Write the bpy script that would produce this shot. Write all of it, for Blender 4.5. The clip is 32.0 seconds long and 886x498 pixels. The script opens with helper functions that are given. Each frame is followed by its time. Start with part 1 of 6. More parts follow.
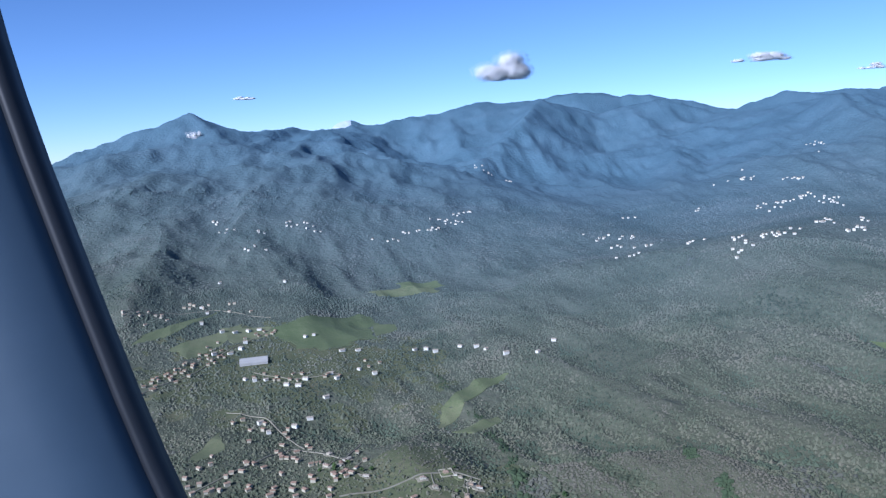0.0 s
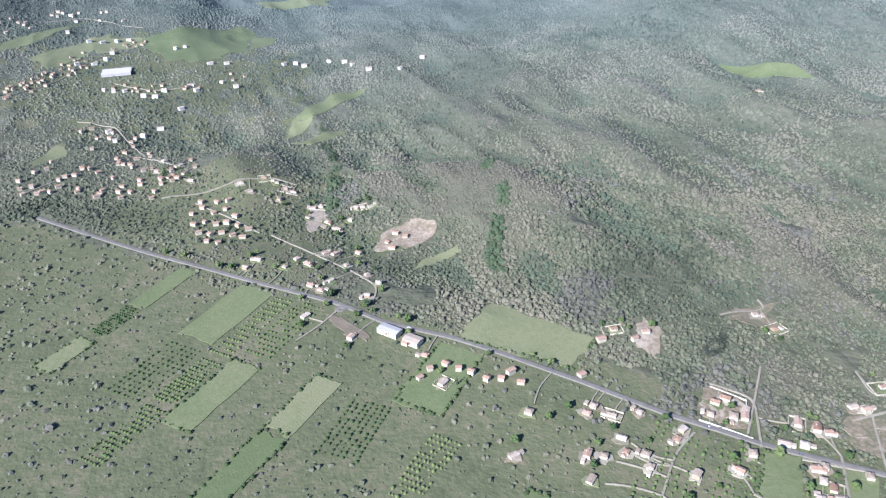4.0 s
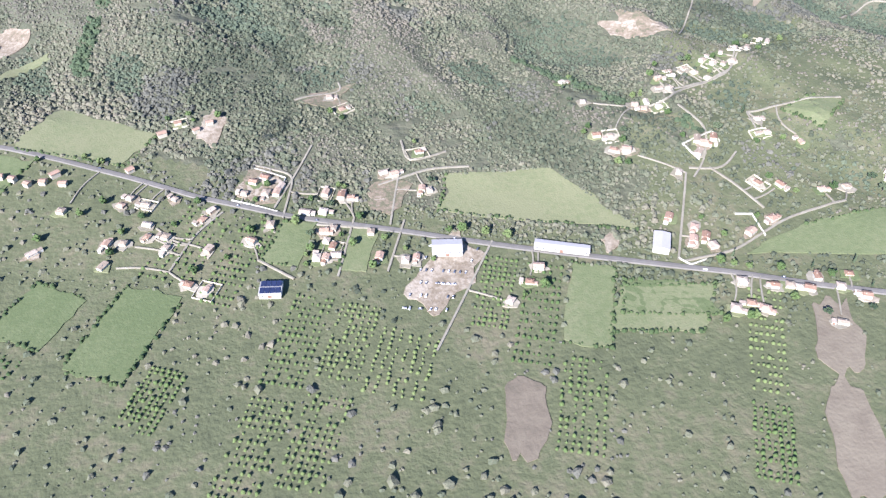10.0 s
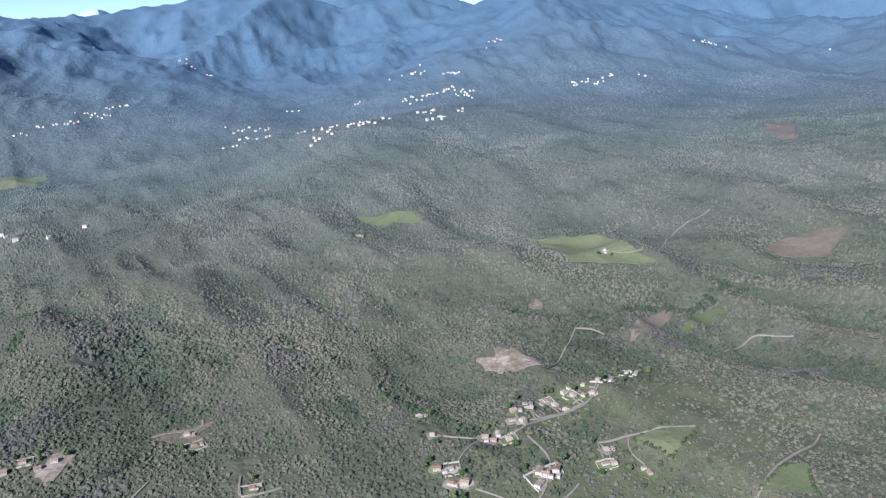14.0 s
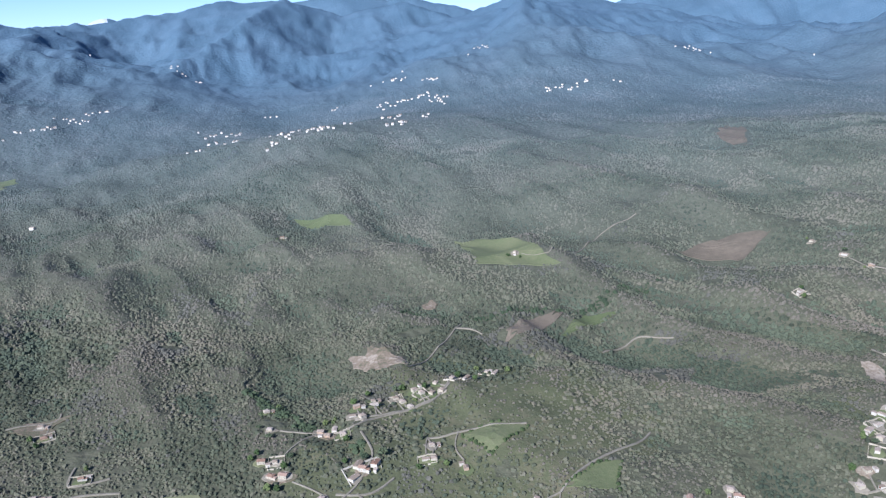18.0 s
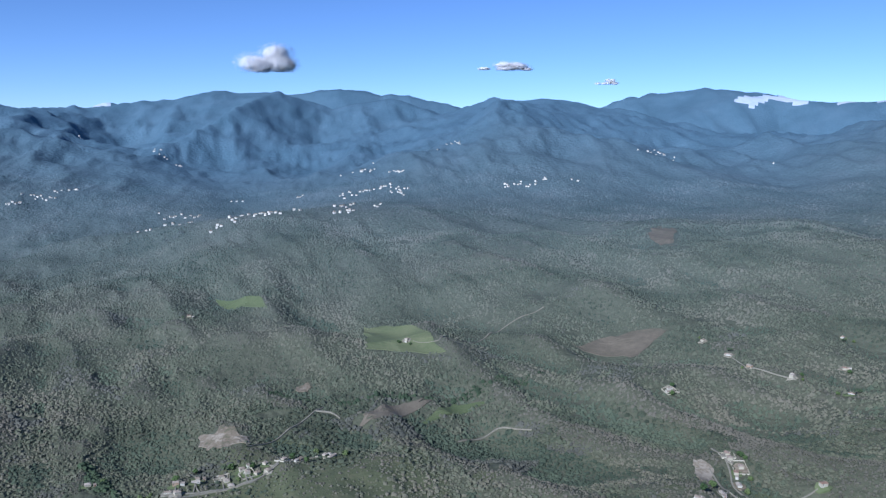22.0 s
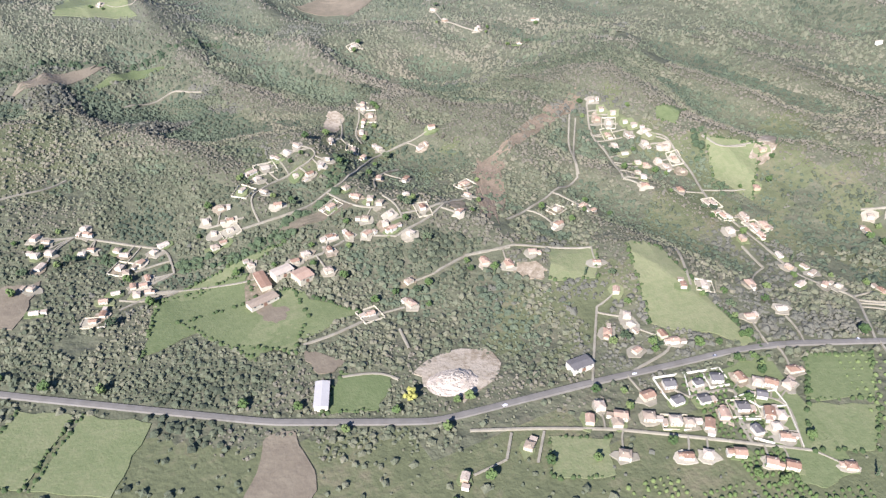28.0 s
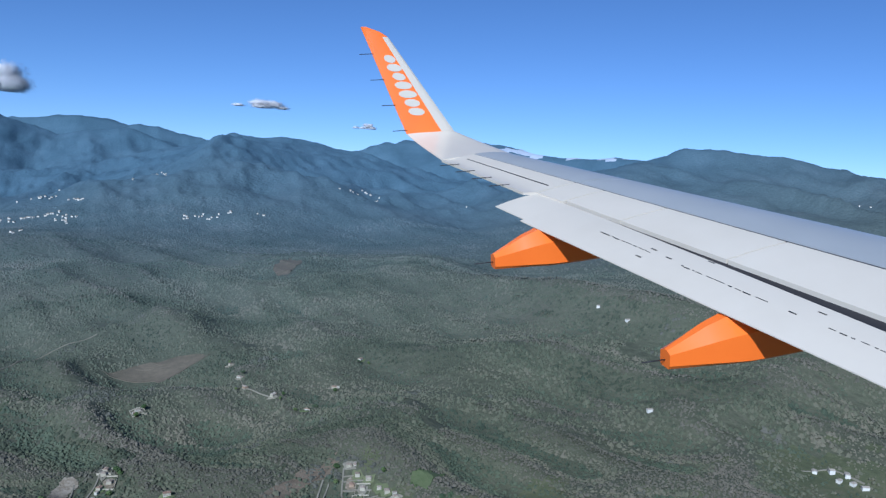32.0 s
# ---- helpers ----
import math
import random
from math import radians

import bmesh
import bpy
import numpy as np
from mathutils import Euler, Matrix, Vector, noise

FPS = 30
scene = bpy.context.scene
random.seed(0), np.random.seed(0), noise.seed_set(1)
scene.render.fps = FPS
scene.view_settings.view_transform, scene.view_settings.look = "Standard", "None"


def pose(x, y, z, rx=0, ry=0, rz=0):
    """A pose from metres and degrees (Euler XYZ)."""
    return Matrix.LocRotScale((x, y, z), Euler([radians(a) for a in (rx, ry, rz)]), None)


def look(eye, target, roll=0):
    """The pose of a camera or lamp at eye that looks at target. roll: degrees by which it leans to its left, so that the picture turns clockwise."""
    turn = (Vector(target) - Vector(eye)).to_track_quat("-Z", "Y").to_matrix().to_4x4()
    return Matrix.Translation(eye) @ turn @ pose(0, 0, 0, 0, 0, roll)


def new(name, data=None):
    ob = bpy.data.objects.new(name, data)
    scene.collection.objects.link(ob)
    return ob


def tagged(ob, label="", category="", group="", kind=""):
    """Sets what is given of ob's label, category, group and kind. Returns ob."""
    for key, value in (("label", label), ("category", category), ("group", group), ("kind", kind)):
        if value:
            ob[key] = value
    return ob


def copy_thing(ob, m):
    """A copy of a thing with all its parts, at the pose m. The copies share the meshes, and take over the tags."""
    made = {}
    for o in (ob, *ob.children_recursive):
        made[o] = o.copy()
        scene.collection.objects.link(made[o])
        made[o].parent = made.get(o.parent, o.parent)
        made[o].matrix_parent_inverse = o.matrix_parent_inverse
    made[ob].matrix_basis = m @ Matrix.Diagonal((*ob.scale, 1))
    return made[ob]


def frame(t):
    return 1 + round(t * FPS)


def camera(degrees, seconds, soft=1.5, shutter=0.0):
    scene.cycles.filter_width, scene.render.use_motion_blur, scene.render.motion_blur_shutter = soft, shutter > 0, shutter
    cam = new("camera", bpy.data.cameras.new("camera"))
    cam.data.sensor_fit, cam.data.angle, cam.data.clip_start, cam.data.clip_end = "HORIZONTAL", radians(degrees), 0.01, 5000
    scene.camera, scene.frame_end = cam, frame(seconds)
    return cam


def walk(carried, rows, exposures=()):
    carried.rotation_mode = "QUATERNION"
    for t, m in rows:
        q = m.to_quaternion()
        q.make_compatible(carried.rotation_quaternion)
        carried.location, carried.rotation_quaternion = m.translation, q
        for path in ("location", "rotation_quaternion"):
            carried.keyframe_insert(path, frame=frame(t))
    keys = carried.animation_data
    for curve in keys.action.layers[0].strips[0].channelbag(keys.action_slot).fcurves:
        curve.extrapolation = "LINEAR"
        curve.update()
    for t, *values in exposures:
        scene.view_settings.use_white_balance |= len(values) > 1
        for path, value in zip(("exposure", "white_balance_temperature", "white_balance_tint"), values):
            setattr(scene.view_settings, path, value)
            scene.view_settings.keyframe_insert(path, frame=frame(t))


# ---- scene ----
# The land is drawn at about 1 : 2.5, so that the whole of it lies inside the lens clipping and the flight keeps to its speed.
cam = camera(60.4, 32.0, soft=1.35)
METRES, EYE, TILT, LEAN, TURN = 800.0, 237.0, -8.0, 3.0, 0.0
ROWS = [
    (0.0, 0.0, 0.0, 0.0, 0.0, 0.0, -0.0),
    (0.5, 0.016, -0.0047, 0.0001, 0.6, 0.12, -0.83),
    (1.0, 0.0321, -0.0095, 0.0004, 1.19, 0.22, -1.51),
    (1.5, 0.0485, -0.0143, 0.0007, 1.51, 0.24, -1.62),
    (2.0, 0.0646, -0.0189, 0.0001, 1.62, 0.11, -1.81),
    (2.5, 0.0807, -0.0232, -0.0003, 0.91, -3.26, -2.02),
    (3.0, 0.0964, -0.0256, -0.001, -3.65, -14.16, -2.28),
    (3.5, 0.1137, -0.0273, -0.0014, -2.85, -13.56, -1.97),
    (4.0, 0.129, -0.0318, -0.001, -2.84, -20.68, -1.56),
    (4.5, 0.1439, -0.0357, -0.0014, -3.62, -24.0, -1.13),
    (6.5, 0.2034, -0.0537, -0.0082, -14.35, -28.66, -0.83),
    (7.0, 0.2191, -0.0575, -0.0095, -15.64, -28.75, -0.86),
    (7.5, 0.236, -0.0605, -0.0095, -15.86, -29.05, -0.76),
    (8.0, 0.254, -0.0635, -0.0103, -15.3, -29.23, -0.8),
    (8.5, 0.269, -0.0669, -0.0113, -14.74, -30.46, -0.91),
    (9.0, 0.2844, -0.0707, -0.0118, -14.58, -31.46, -0.95),
    (9.5, 0.2997, -0.0741, -0.0128, -14.52, -32.68, -1.0),
    (10.0, 0.315, -0.0783, -0.0146, -14.61, -33.4, -0.95),
    (10.5, 0.3299, -0.0825, -0.0161, -14.92, -33.48, -0.71),
    (11.0, 0.3442, -0.0873, -0.0189, -15.15, -30.56, -0.3),
    (11.5, 0.3593, -0.0912, -0.0191, -15.38, -25.79, 0.33),
    (12.0, 0.374, -0.0958, -0.0207, -15.28, -18.65, 0.65),
    (12.5, 0.3891, -0.1004, -0.0213, -14.75, -11.39, 0.94),
    (13.0, 0.4042, -0.1043, -0.022, -13.9, -9.27, 1.06),
    (13.5, 0.4191, -0.1083, -0.0231, -13.06, -8.05, 0.92),
    (14.0, 0.4337, -0.1125, -0.0238, -12.43, -7.49, 0.77),
    (14.5, 0.4487, -0.1167, -0.0244, -12.17, -6.8, 0.77),
    (16.5, 0.5078, -0.1325, -0.0281, -11.07, -6.49, 0.78),
    (17.0, 0.5223, -0.1366, -0.0291, -10.87, -6.64, 0.74),
    (17.5, 0.5367, -0.1408, -0.0298, -10.8, -6.8, 0.73),
    (18.0, 0.5512, -0.1452, -0.0305, -10.85, -6.91, 0.75),
    (18.5, 0.5657, -0.1495, -0.0312, -11.06, -7.1, 0.72),
    (19.0, 0.5802, -0.1536, -0.0319, -11.2, -7.21, 0.57),
    (19.5, 0.5949, -0.1581, -0.0323, -11.32, -5.69, 0.29),
    (20.0, 0.6093, -0.163, -0.0325, -10.99, -1.47, -0.05),
    (20.5, 0.6237, -0.1678, -0.033, -10.64, -0.49, -0.52),
    (21.0, 0.638, -0.1724, -0.0338, -10.38, -0.05, -0.99),
    (21.5, 0.6525, -0.177, -0.0343, -10.22, -0.04, -1.22),
    (22.0, 0.6669, -0.1816, -0.0349, -10.54, 0.03, -1.6),
    (22.5, 0.681, -0.1867, -0.0356, -10.81, -0.02, -1.55),
    (23.0, 0.6953, -0.1907, -0.0366, -11.59, -2.2, -1.42),
    (23.5, 0.7096, -0.1949, -0.0369, -11.84, -4.78, -1.2),
    (24.0, 0.7239, -0.1993, -0.0376, -12.08, -8.2, -0.55),
    (24.5, 0.7388, -0.2033, -0.0379, -11.98, -12.08, 0.13),
    (25.0, 0.753, -0.2082, -0.0381, -11.89, -13.61, 0.52),
    (25.5, 0.7676, -0.2127, -0.0385, -11.62, -15.36, 0.73),
    (26.0, 0.7819, -0.218, -0.0386, -13.44, -19.03, 0.0),
    (26.5, 0.7961, -0.2235, -0.0393, -17.16, -21.95, -1.42),
    (28.5, 0.8536, -0.2448, -0.0409, -19.98, -24.28, -0.89),
    (29.0, 0.8689, -0.2498, -0.0411, -20.08, -24.58, -0.81),
    (29.5, 0.884, -0.2548, -0.0408, -20.06, -21.63, -0.89),
    (30.0, 0.8985, -0.2609, -0.0418, -19.45, -15.5, -0.71),
    (30.5, 0.9132, -0.2673, -0.0414, -19.25, -8.81, -0.58),
    (31.0, 0.9273, -0.2726, -0.0428, -21.11, -1.41, -1.46),
    (31.5, 0.9414, -0.2779, -0.0447, -24.08, 2.77, -1.92),
    (32.0, 0.9556, -0.2826, -0.0462, -25.55, 3.76, -2.15),
]
walk(cam, [(t, pose(0, 0, EYE, TILT, LEAN, TURN) @ pose(METRES * x, METRES * y, METRES * z, 90 + pitch, roll, yaw)) for t, x, y, z, yaw, pitch, roll in ROWS],
     [(0.0, 0.5, 4880, 18), (2.4, 0.54, 4880, 18), (3.0, 1.06, 5100, 20), (4.5, 1.5, 5300, 22), (6.5, 1.78, 5450, 24), (11.0, 1.81, 5450, 24), (12.0, 1.42, 5400, 24), (12.6, 0.92, 5350, 25),
      (16.5, 0.81, 5250, 23), (19.0, 0.79, 5200, 22), (20.0, 0.34, 4920, 17), (22.5, 0.34, 4920, 17), (24.0, 0.88, 5350, 22), (25.0, 1.24, 5600, 22), (26.5, 1.54, 5750, 22), (29.5, 1.48, 5750, 22), (30.5, 0.9, 5350, 20), (31.2, 0.26, 4980, 16), (32.0, 0.02, 4810, 12)])
# ---- sky, sun ----
SUN_TURN, SUN_HIGH = 222.0, 32.0  # degrees: clockwise from +y (the way the sun stands), and above the horizon
world = bpy.data.worlds.new("sky")
world.use_nodes = True
scene.world = world
wn = world.node_tree.nodes
sky = wn.new("ShaderNodeTexSky")
sky.sky_type, sky.sun_disc = "NISHITA", False
sky.sun_elevation, sky.sun_rotation = radians(SUN_HIGH), radians(SUN_TURN)
sky.air_density, sky.dust_density, sky.ozone_density = 0.58, 0.0, 2.9
world.node_tree.links.new(sky.outputs[0], wn["Background"].inputs[0])
wn["Background"].inputs[1].default_value = 0.085
sun = new("sun", bpy.data.lights.new("sun", "SUN"))
sun.data.energy, sun.data.angle, sun.data.color = 5.0, radians(0.53), (1.0, 0.93, 0.82)
sun.matrix_world = look((0, 0, 0), (-math.sin(radians(SUN_TURN)), -math.cos(radians(SUN_TURN)), -math.tan(radians(SUN_HIGH))))

# ---- the lie of the land ----
def vnoise(x, y, seed=0):
    """Smooth value noise, from -1 to 1, on numpy arrays."""
    xi, yi = np.floor(x), np.floor(y)
    fx, fy = x - xi, y - yi
    fx, fy = fx * fx * (3 - 2 * fx), fy * fy * (3 - 2 * fy)

    def grain(i, j):
        v = np.sin(i * 127.1 + j * 311.7 + seed * 74.7) * 43758.5453
        return 2 * (v - np.floor(v)) - 1

    low = grain(xi, yi) * (1 - fx) + grain(xi + 1, yi) * fx
    high = grain(xi, yi + 1) * (1 - fx) + grain(xi + 1, yi + 1) * fx
    return low * (1 - fy) + high * fy


def spurs(x, y, seed=0):
    """Sharp-crested noise from 0 to 1, for spurs and gullies."""
    total, size = 0.0, 1.0
    for octave in range(4):
        total = total + size * (1 - np.abs(vnoise(x * 2 ** octave, y * 2 ** octave, seed + octave)) * 2) ** 1
        size *= 0.5
    return total / 1.875


def long_spurs(x, y):
    """Spurs and gullies from 0 to 1 that run down from the crests to the plain."""
    total, size = 0.0, 1.0
    bend = 0.55 * vnoise(x / 900, y / 900, 15)
    for octave in range(6):
        n = vnoise(x / 520 * 2 ** octave + bend, y / 1100 * 2 ** octave + 0.4 * bend, 27 + octave)
        total = total + size * (1 - 1.8 * np.sqrt(n * n + 0.001))
        size *= 0.56
    return total / 2.2


def crest(x, y, line, wide, blunt=0.0):
    """A mountain ridge: its crest runs along line (x, y, height), rounded over blunt, and it falls away over the distance wide."""
    best = np.zeros_like(x)
    for (ax, ay, ah), (bx, by, bh) in zip(line, line[1:]):
        dx, dy = bx - ax, by - ay
        s = np.clip(((x - ax) * dx + (y - ay) * dy) / (dx * dx + dy * dy), 0, 1)
        d = np.hypot(x - ax - s * dx, y - ay - s * dy)
        d = np.sqrt(d * d + blunt * blunt) - blunt
        best = np.maximum(best, (ah + s * (bh - ah)) * np.clip(1 - d / wide, 0, 1) ** 1.6)
    return best


RIDGES = [
    ([(-1500, 2300, 215), (-1080, 2390, 285), (-1000, 2410, 331), (-900, 2420, 335), (-820, 2440, 307), (-760, 2480, 308), (-720, 2520, 292), (-640, 2600, 299), (-330, 3150, 338), (-95, 3300, 376), (150, 3335, 415), (398, 3350, 399), (640, 3300, 348), (900, 3250, 391), (1120, 3050, 335), (1321, 2874, 365), (1560, 2700, 361)], 2300),
    ([(1321, 2874, 229), (1200, 2300, 325), (1060, 1900, 235)], 1000),
    ([(-820, 2440, 359), (-560, 2150, 154), (-420, 1850, 150)], 700),
    ([(398, 3350, 347), (300, 2750, 328), (120, 2300, 180)], 800),
    ([(-300, 4500, 334), (500, 4200, 454), (760, 4160, 470), (1000, 4150, 431), (1150, 4100, 453), (1350, 4050, 407)], 1300),
    ([(1850, 4000, 297), (2380, 3860, 462), (2650, 3750, 503), (2950, 3600, 407)], 1200),
    ([(2200, 2100, 216), (2450, 1650, 347), (2760, 1270, 297), (2900, 600, 219), (2900, -500, 260)], 1700),
]
SNOWY = [
    ([(-1430, 4150, 320), (-1230, 4230, 376), (-1080, 4290, 335)], 300),
    ([(-640, 4400, 345), (-530, 4420, 396), (-420, 4430, 345)], 420),
    ([(2760, 3560, 361), (2960, 3520, 375), (3110, 3310, 376), (3330, 3030, 394), (3440, 2840, 369), (3560, 2650, 328)], 750),
]
HILLS = []


def hill(x, y, height, wide):
    HILLS.append((x, y, height, wide))


hill(620, 0, -2, 210)
hill(1080, 0, 9, 210)
hill(160, 210, -4, 210)
hill(390, 210, -6, 210)
hill(620, 210, 6, 210)
hill(850, 210, 3, 210)
hill(1080, 210, 10, 210)
hill(1310, 210, 27, 210)
hill(-70, 420, -3, 210)
hill(160, 420, 14, 210)
hill(390, 420, 5, 210)
hill(620, 420, 12, 210)
hill(1310, 420, 59, 210)
hill(160, 630, -2, 210)
hill(390, 630, -8, 210)
hill(620, 630, 9, 210)
hill(850, 630, 2, 210)
hill(1080, 630, 33, 210)
hill(1310, 630, 25, 210)
hill(-300, 840, -24, 210)
hill(-70, 840, -10, 210)
hill(160, 840, -7, 210)
hill(390, 840, 8, 210)
hill(620, 840, 12, 210)
hill(850, 840, 20, 210)
hill(1080, 840, 34, 210)
hill(-70, 1050, -21, 210)
hill(160, 1050, -14, 210)
hill(390, 1050, 34, 210)
hill(620, 1050, 33, 210)
hill(850, 1050, 13, 210)
hill(-70, 1260, -44, 210)
hill(620, 1260, 19, 210)
hill(850, 1260, 8, 210)
hill(1260, 950, 20, 170)
hill(1560, 700, 30, 190)
hill(1680, 860, 24, 180)


STEEP = [(330, 365), (308, 455), (285, 540), (570, 430)]  # houseless slopes, folds flattened to fit the view where they came out dark


def mountain(x, y):
    total = 0.0
    for line, wide in RIDGES:
        total = total + crest(x, y, line, wide) ** 6
    for line, wide in SNOWY:
        total = total + crest(x, y, line, wide, 120.0) ** 6
    return total ** (1 / 6)


def height(x, y):
    """The ground's height at x, y (numpy arrays)."""
    x, y = np.asarray(x, float), np.asarray(y, float)
    far = mountain(x + 60 * vnoise(x / 420, y / 420, 3), y + 60 * vnoise(x / 420, y / 420, 4))
    rough = np.clip((far - 35) / 130, 0, 1)
    far = far * (1 + rough * np.clip(1.12 - far / 360, 0.10, 1) * (0.95 * (long_spurs(x, y) - 0.5) + 0.06 * (spurs(x / 150, y / 240, 17) - 0.5)))
    near = 0.0
    for hx, hy, h, wide in HILLS:
        near = near + h * np.exp(-((x - hx) ** 2 + (y - hy) ** 2) / wide ** 2)
    wild = np.clip((y - np.interp(x, [-160, 500, 734, 1200], [455, 90, -16, -170]) - 25) / 170, 0, 1)
    inland = 0.29 * x + 0.957 * y
    wild = wild * (1 - np.clip((inland - 950) / 500, 0, 1) * 0.85) * (1 - 0.85 * np.exp(-((x + 200) ** 2 + (y - 870) ** 2) / 240 ** 2))
    for cx, cy in STEEP:
        wild = wild * (1 - 0.38 * np.exp(-((x - cx) ** 2 + (y - cy) ** 2) / 80 ** 2))
    fold = 31.0 * wild * (spurs(x / 190 + y / 600, y / 330, 11) - 0.45) + 8.0 * wild * vnoise(x / 70, y / 90, 13)
    return near + far + fold + 0.5 * vnoise(x / 45, y / 45, 5)
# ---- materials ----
HAZE_SPAN = (320.0, 2550.0)  # metres inland over which distance haze is painted into the base colours


def shade(name, colours, scales=(6, 60), rough=0.85, bump=0.0, bump_scale=3.0, island=0.0, metal=0.0, object_random=0.0, coat=0.0, weights=(0.55, 0.45), high=None, spread=0.44):
    """A procedural surface: noise at two sizes runs through a ramp of colours; island or object_random vary the
    brightness piece by piece.
    high: the far colours, reached little by little inland; they put distance haze into the base colour."""
    m = bpy.data.materials.new(name)
    m.use_nodes = True
    nodes, links = m.node_tree.nodes, m.node_tree.links
    out = nodes["Principled BSDF"]
    where = nodes.new("ShaderNodeTexCoord")
    mix = nodes.new("ShaderNodeMath")
    mix.operation = "MULTIPLY_ADD"
    tex = []
    for size in scales:
        n = nodes.new("ShaderNodeTexNoise")
        n.inputs["Scale"].default_value = 1.0 / size
        n.inputs["Detail"].default_value = 5.0
        n.inputs["Roughness"].default_value = 0.6
        links.new(where.outputs["Object"], n.inputs["Vector"])
        tex.append(n)
    half = nodes.new("ShaderNodeMath")
    half.operation = "MULTIPLY"
    half.inputs[1].default_value = weights[1]
    links.new(tex[1].outputs["Fac"], half.inputs[0])
    links.new(tex[0].outputs["Fac"], mix.inputs[0])
    mix.inputs[1].default_value = weights[0]
    links.new(half.outputs[0], mix.inputs[2])
    value = mix.outputs[0]
    if island or object_random:
        source = nodes.new("ShaderNodeNewGeometry" if island else "ShaderNodeObjectInfo")
        more = nodes.new("ShaderNodeMath")
        more.operation = "MULTIPLY_ADD"
        centre = nodes.new("ShaderNodeMath")
        centre.operation = "SUBTRACT"
        centre.inputs[1].default_value = 0.5
        links.new(source.outputs["Random Per Island" if island else "Random"], centre.inputs[0])
        links.new(centre.outputs[0], more.inputs[0])
        more.inputs[1].default_value = island or object_random
        links.new(value, more.inputs[2])
        value = more.outputs[0]
    def ramp_of(stops_wanted):
        ramp = nodes.new("ShaderNodeValToRGB")
        links.new(value, ramp.inputs[0])
        stops = ramp.color_ramp.elements
        while len(stops) < len(stops_wanted):
            stops.new(0.5)
        for i, c in enumerate(stops_wanted):
            stops[i].position = 0.5 - spread / 2 + spread * i / max(1, len(stops_wanted) - 1)
            stops[i].color = (*c, 1)
        return ramp.outputs[0]

    # stand-in for haze: the base colour slides towards blue with distance inland
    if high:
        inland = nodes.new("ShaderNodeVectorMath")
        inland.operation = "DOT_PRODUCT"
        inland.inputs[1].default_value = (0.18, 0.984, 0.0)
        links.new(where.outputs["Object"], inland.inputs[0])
        haze_share = nodes.new("ShaderNodeMapRange")
        haze_share.interpolation_type = "SMOOTHSTEP"
        haze_share.inputs["From Min"].default_value, haze_share.inputs["From Max"].default_value = HAZE_SPAN
        links.new(inland.outputs["Value"], haze_share.inputs["Value"])
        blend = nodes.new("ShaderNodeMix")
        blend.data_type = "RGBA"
        links.new(haze_share.outputs["Result"], blend.inputs[0])
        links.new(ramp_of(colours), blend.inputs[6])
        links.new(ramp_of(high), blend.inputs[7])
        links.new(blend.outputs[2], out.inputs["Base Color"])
    else:
        links.new(ramp_of(colours), out.inputs["Base Color"])
    out.inputs["Roughness"].default_value, out.inputs["Metallic"].default_value = rough, metal
    out.inputs["Coat Weight"].default_value = coat
    out.inputs["Specular IOR Level"].default_value = 0.2 if rough > 0.7 else 0.5
    if bump:
        n = nodes.new("ShaderNodeTexNoise")
        n.inputs["Scale"].default_value, n.inputs["Detail"].default_value = 1.0 / bump_scale, 4.0
        links.new(where.outputs["Object"], n.inputs["Vector"])
        b = nodes.new("ShaderNodeBump")
        b.inputs["Strength"].default_value, b.inputs["Distance"].default_value = 1.0, bump
        links.new(n.outputs["Fac"], b.inputs["Height"])
        links.new(b.outputs[0], out.inputs["Normal"])
    return m


# blue of the distance haze, painted into far ground and leaves
HAZE_BLUE = [(0.050, 0.096, 0.128), (0.078, 0.138, 0.182), (0.112, 0.178, 0.226)]
GROUND = shade("scrub_ground", [(0.064, 0.068, 0.040), (0.088, 0.093, 0.056), (0.120, 0.110, 0.074)], (5, 140), bump=3.0, bump_scale=9, high=HAZE_BLUE)
# snow kept dull and bluish: far haze is put into its colour
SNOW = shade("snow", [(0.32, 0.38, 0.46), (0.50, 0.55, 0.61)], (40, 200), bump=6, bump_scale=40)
LEAVES = shade("maquis_leaves", [(0.042, 0.051, 0.031), (0.074, 0.085, 0.050), (0.110, 0.112, 0.070), (0.140, 0.129, 0.088)], (1.1, 100), bump=0.3, bump_scale=0.7, island=0.14, weights=(0.2, 0.8), high=HAZE_BLUE, spread=0.3)
FRESH = shade("dense_valley_leaves", [(0.040, 0.053, 0.033), (0.062, 0.079, 0.048), (0.090, 0.107, 0.064)], (1.1, 90), bump=0.3, bump_scale=0.7, island=0.14, weights=(0.2, 0.8), high=HAZE_BLUE, spread=0.32)
HEATH = shade("brown_heath_scrub", [(0.076, 0.074, 0.052), (0.106, 0.100, 0.071), (0.134, 0.121, 0.088)], (1.1, 90), bump=0.3, bump_scale=0.7, island=0.14, weights=(0.2, 0.8), high=HAZE_BLUE, spread=0.32)
GREYWOOD = shade("half_bare_wood", [(0.064, 0.066, 0.050), (0.092, 0.092, 0.069), (0.118, 0.113, 0.086)], (1.1, 90), bump=0.3, bump_scale=0.7, island=0.14, weights=(0.2, 0.8), high=HAZE_BLUE, spread=0.32)
GRASSLAND = shade("rough_grass", [(0.062, 0.070, 0.036), (0.092, 0.102, 0.050), (0.15, 0.132, 0.082)], (5, 38), bump=0.5, bump_scale=2)
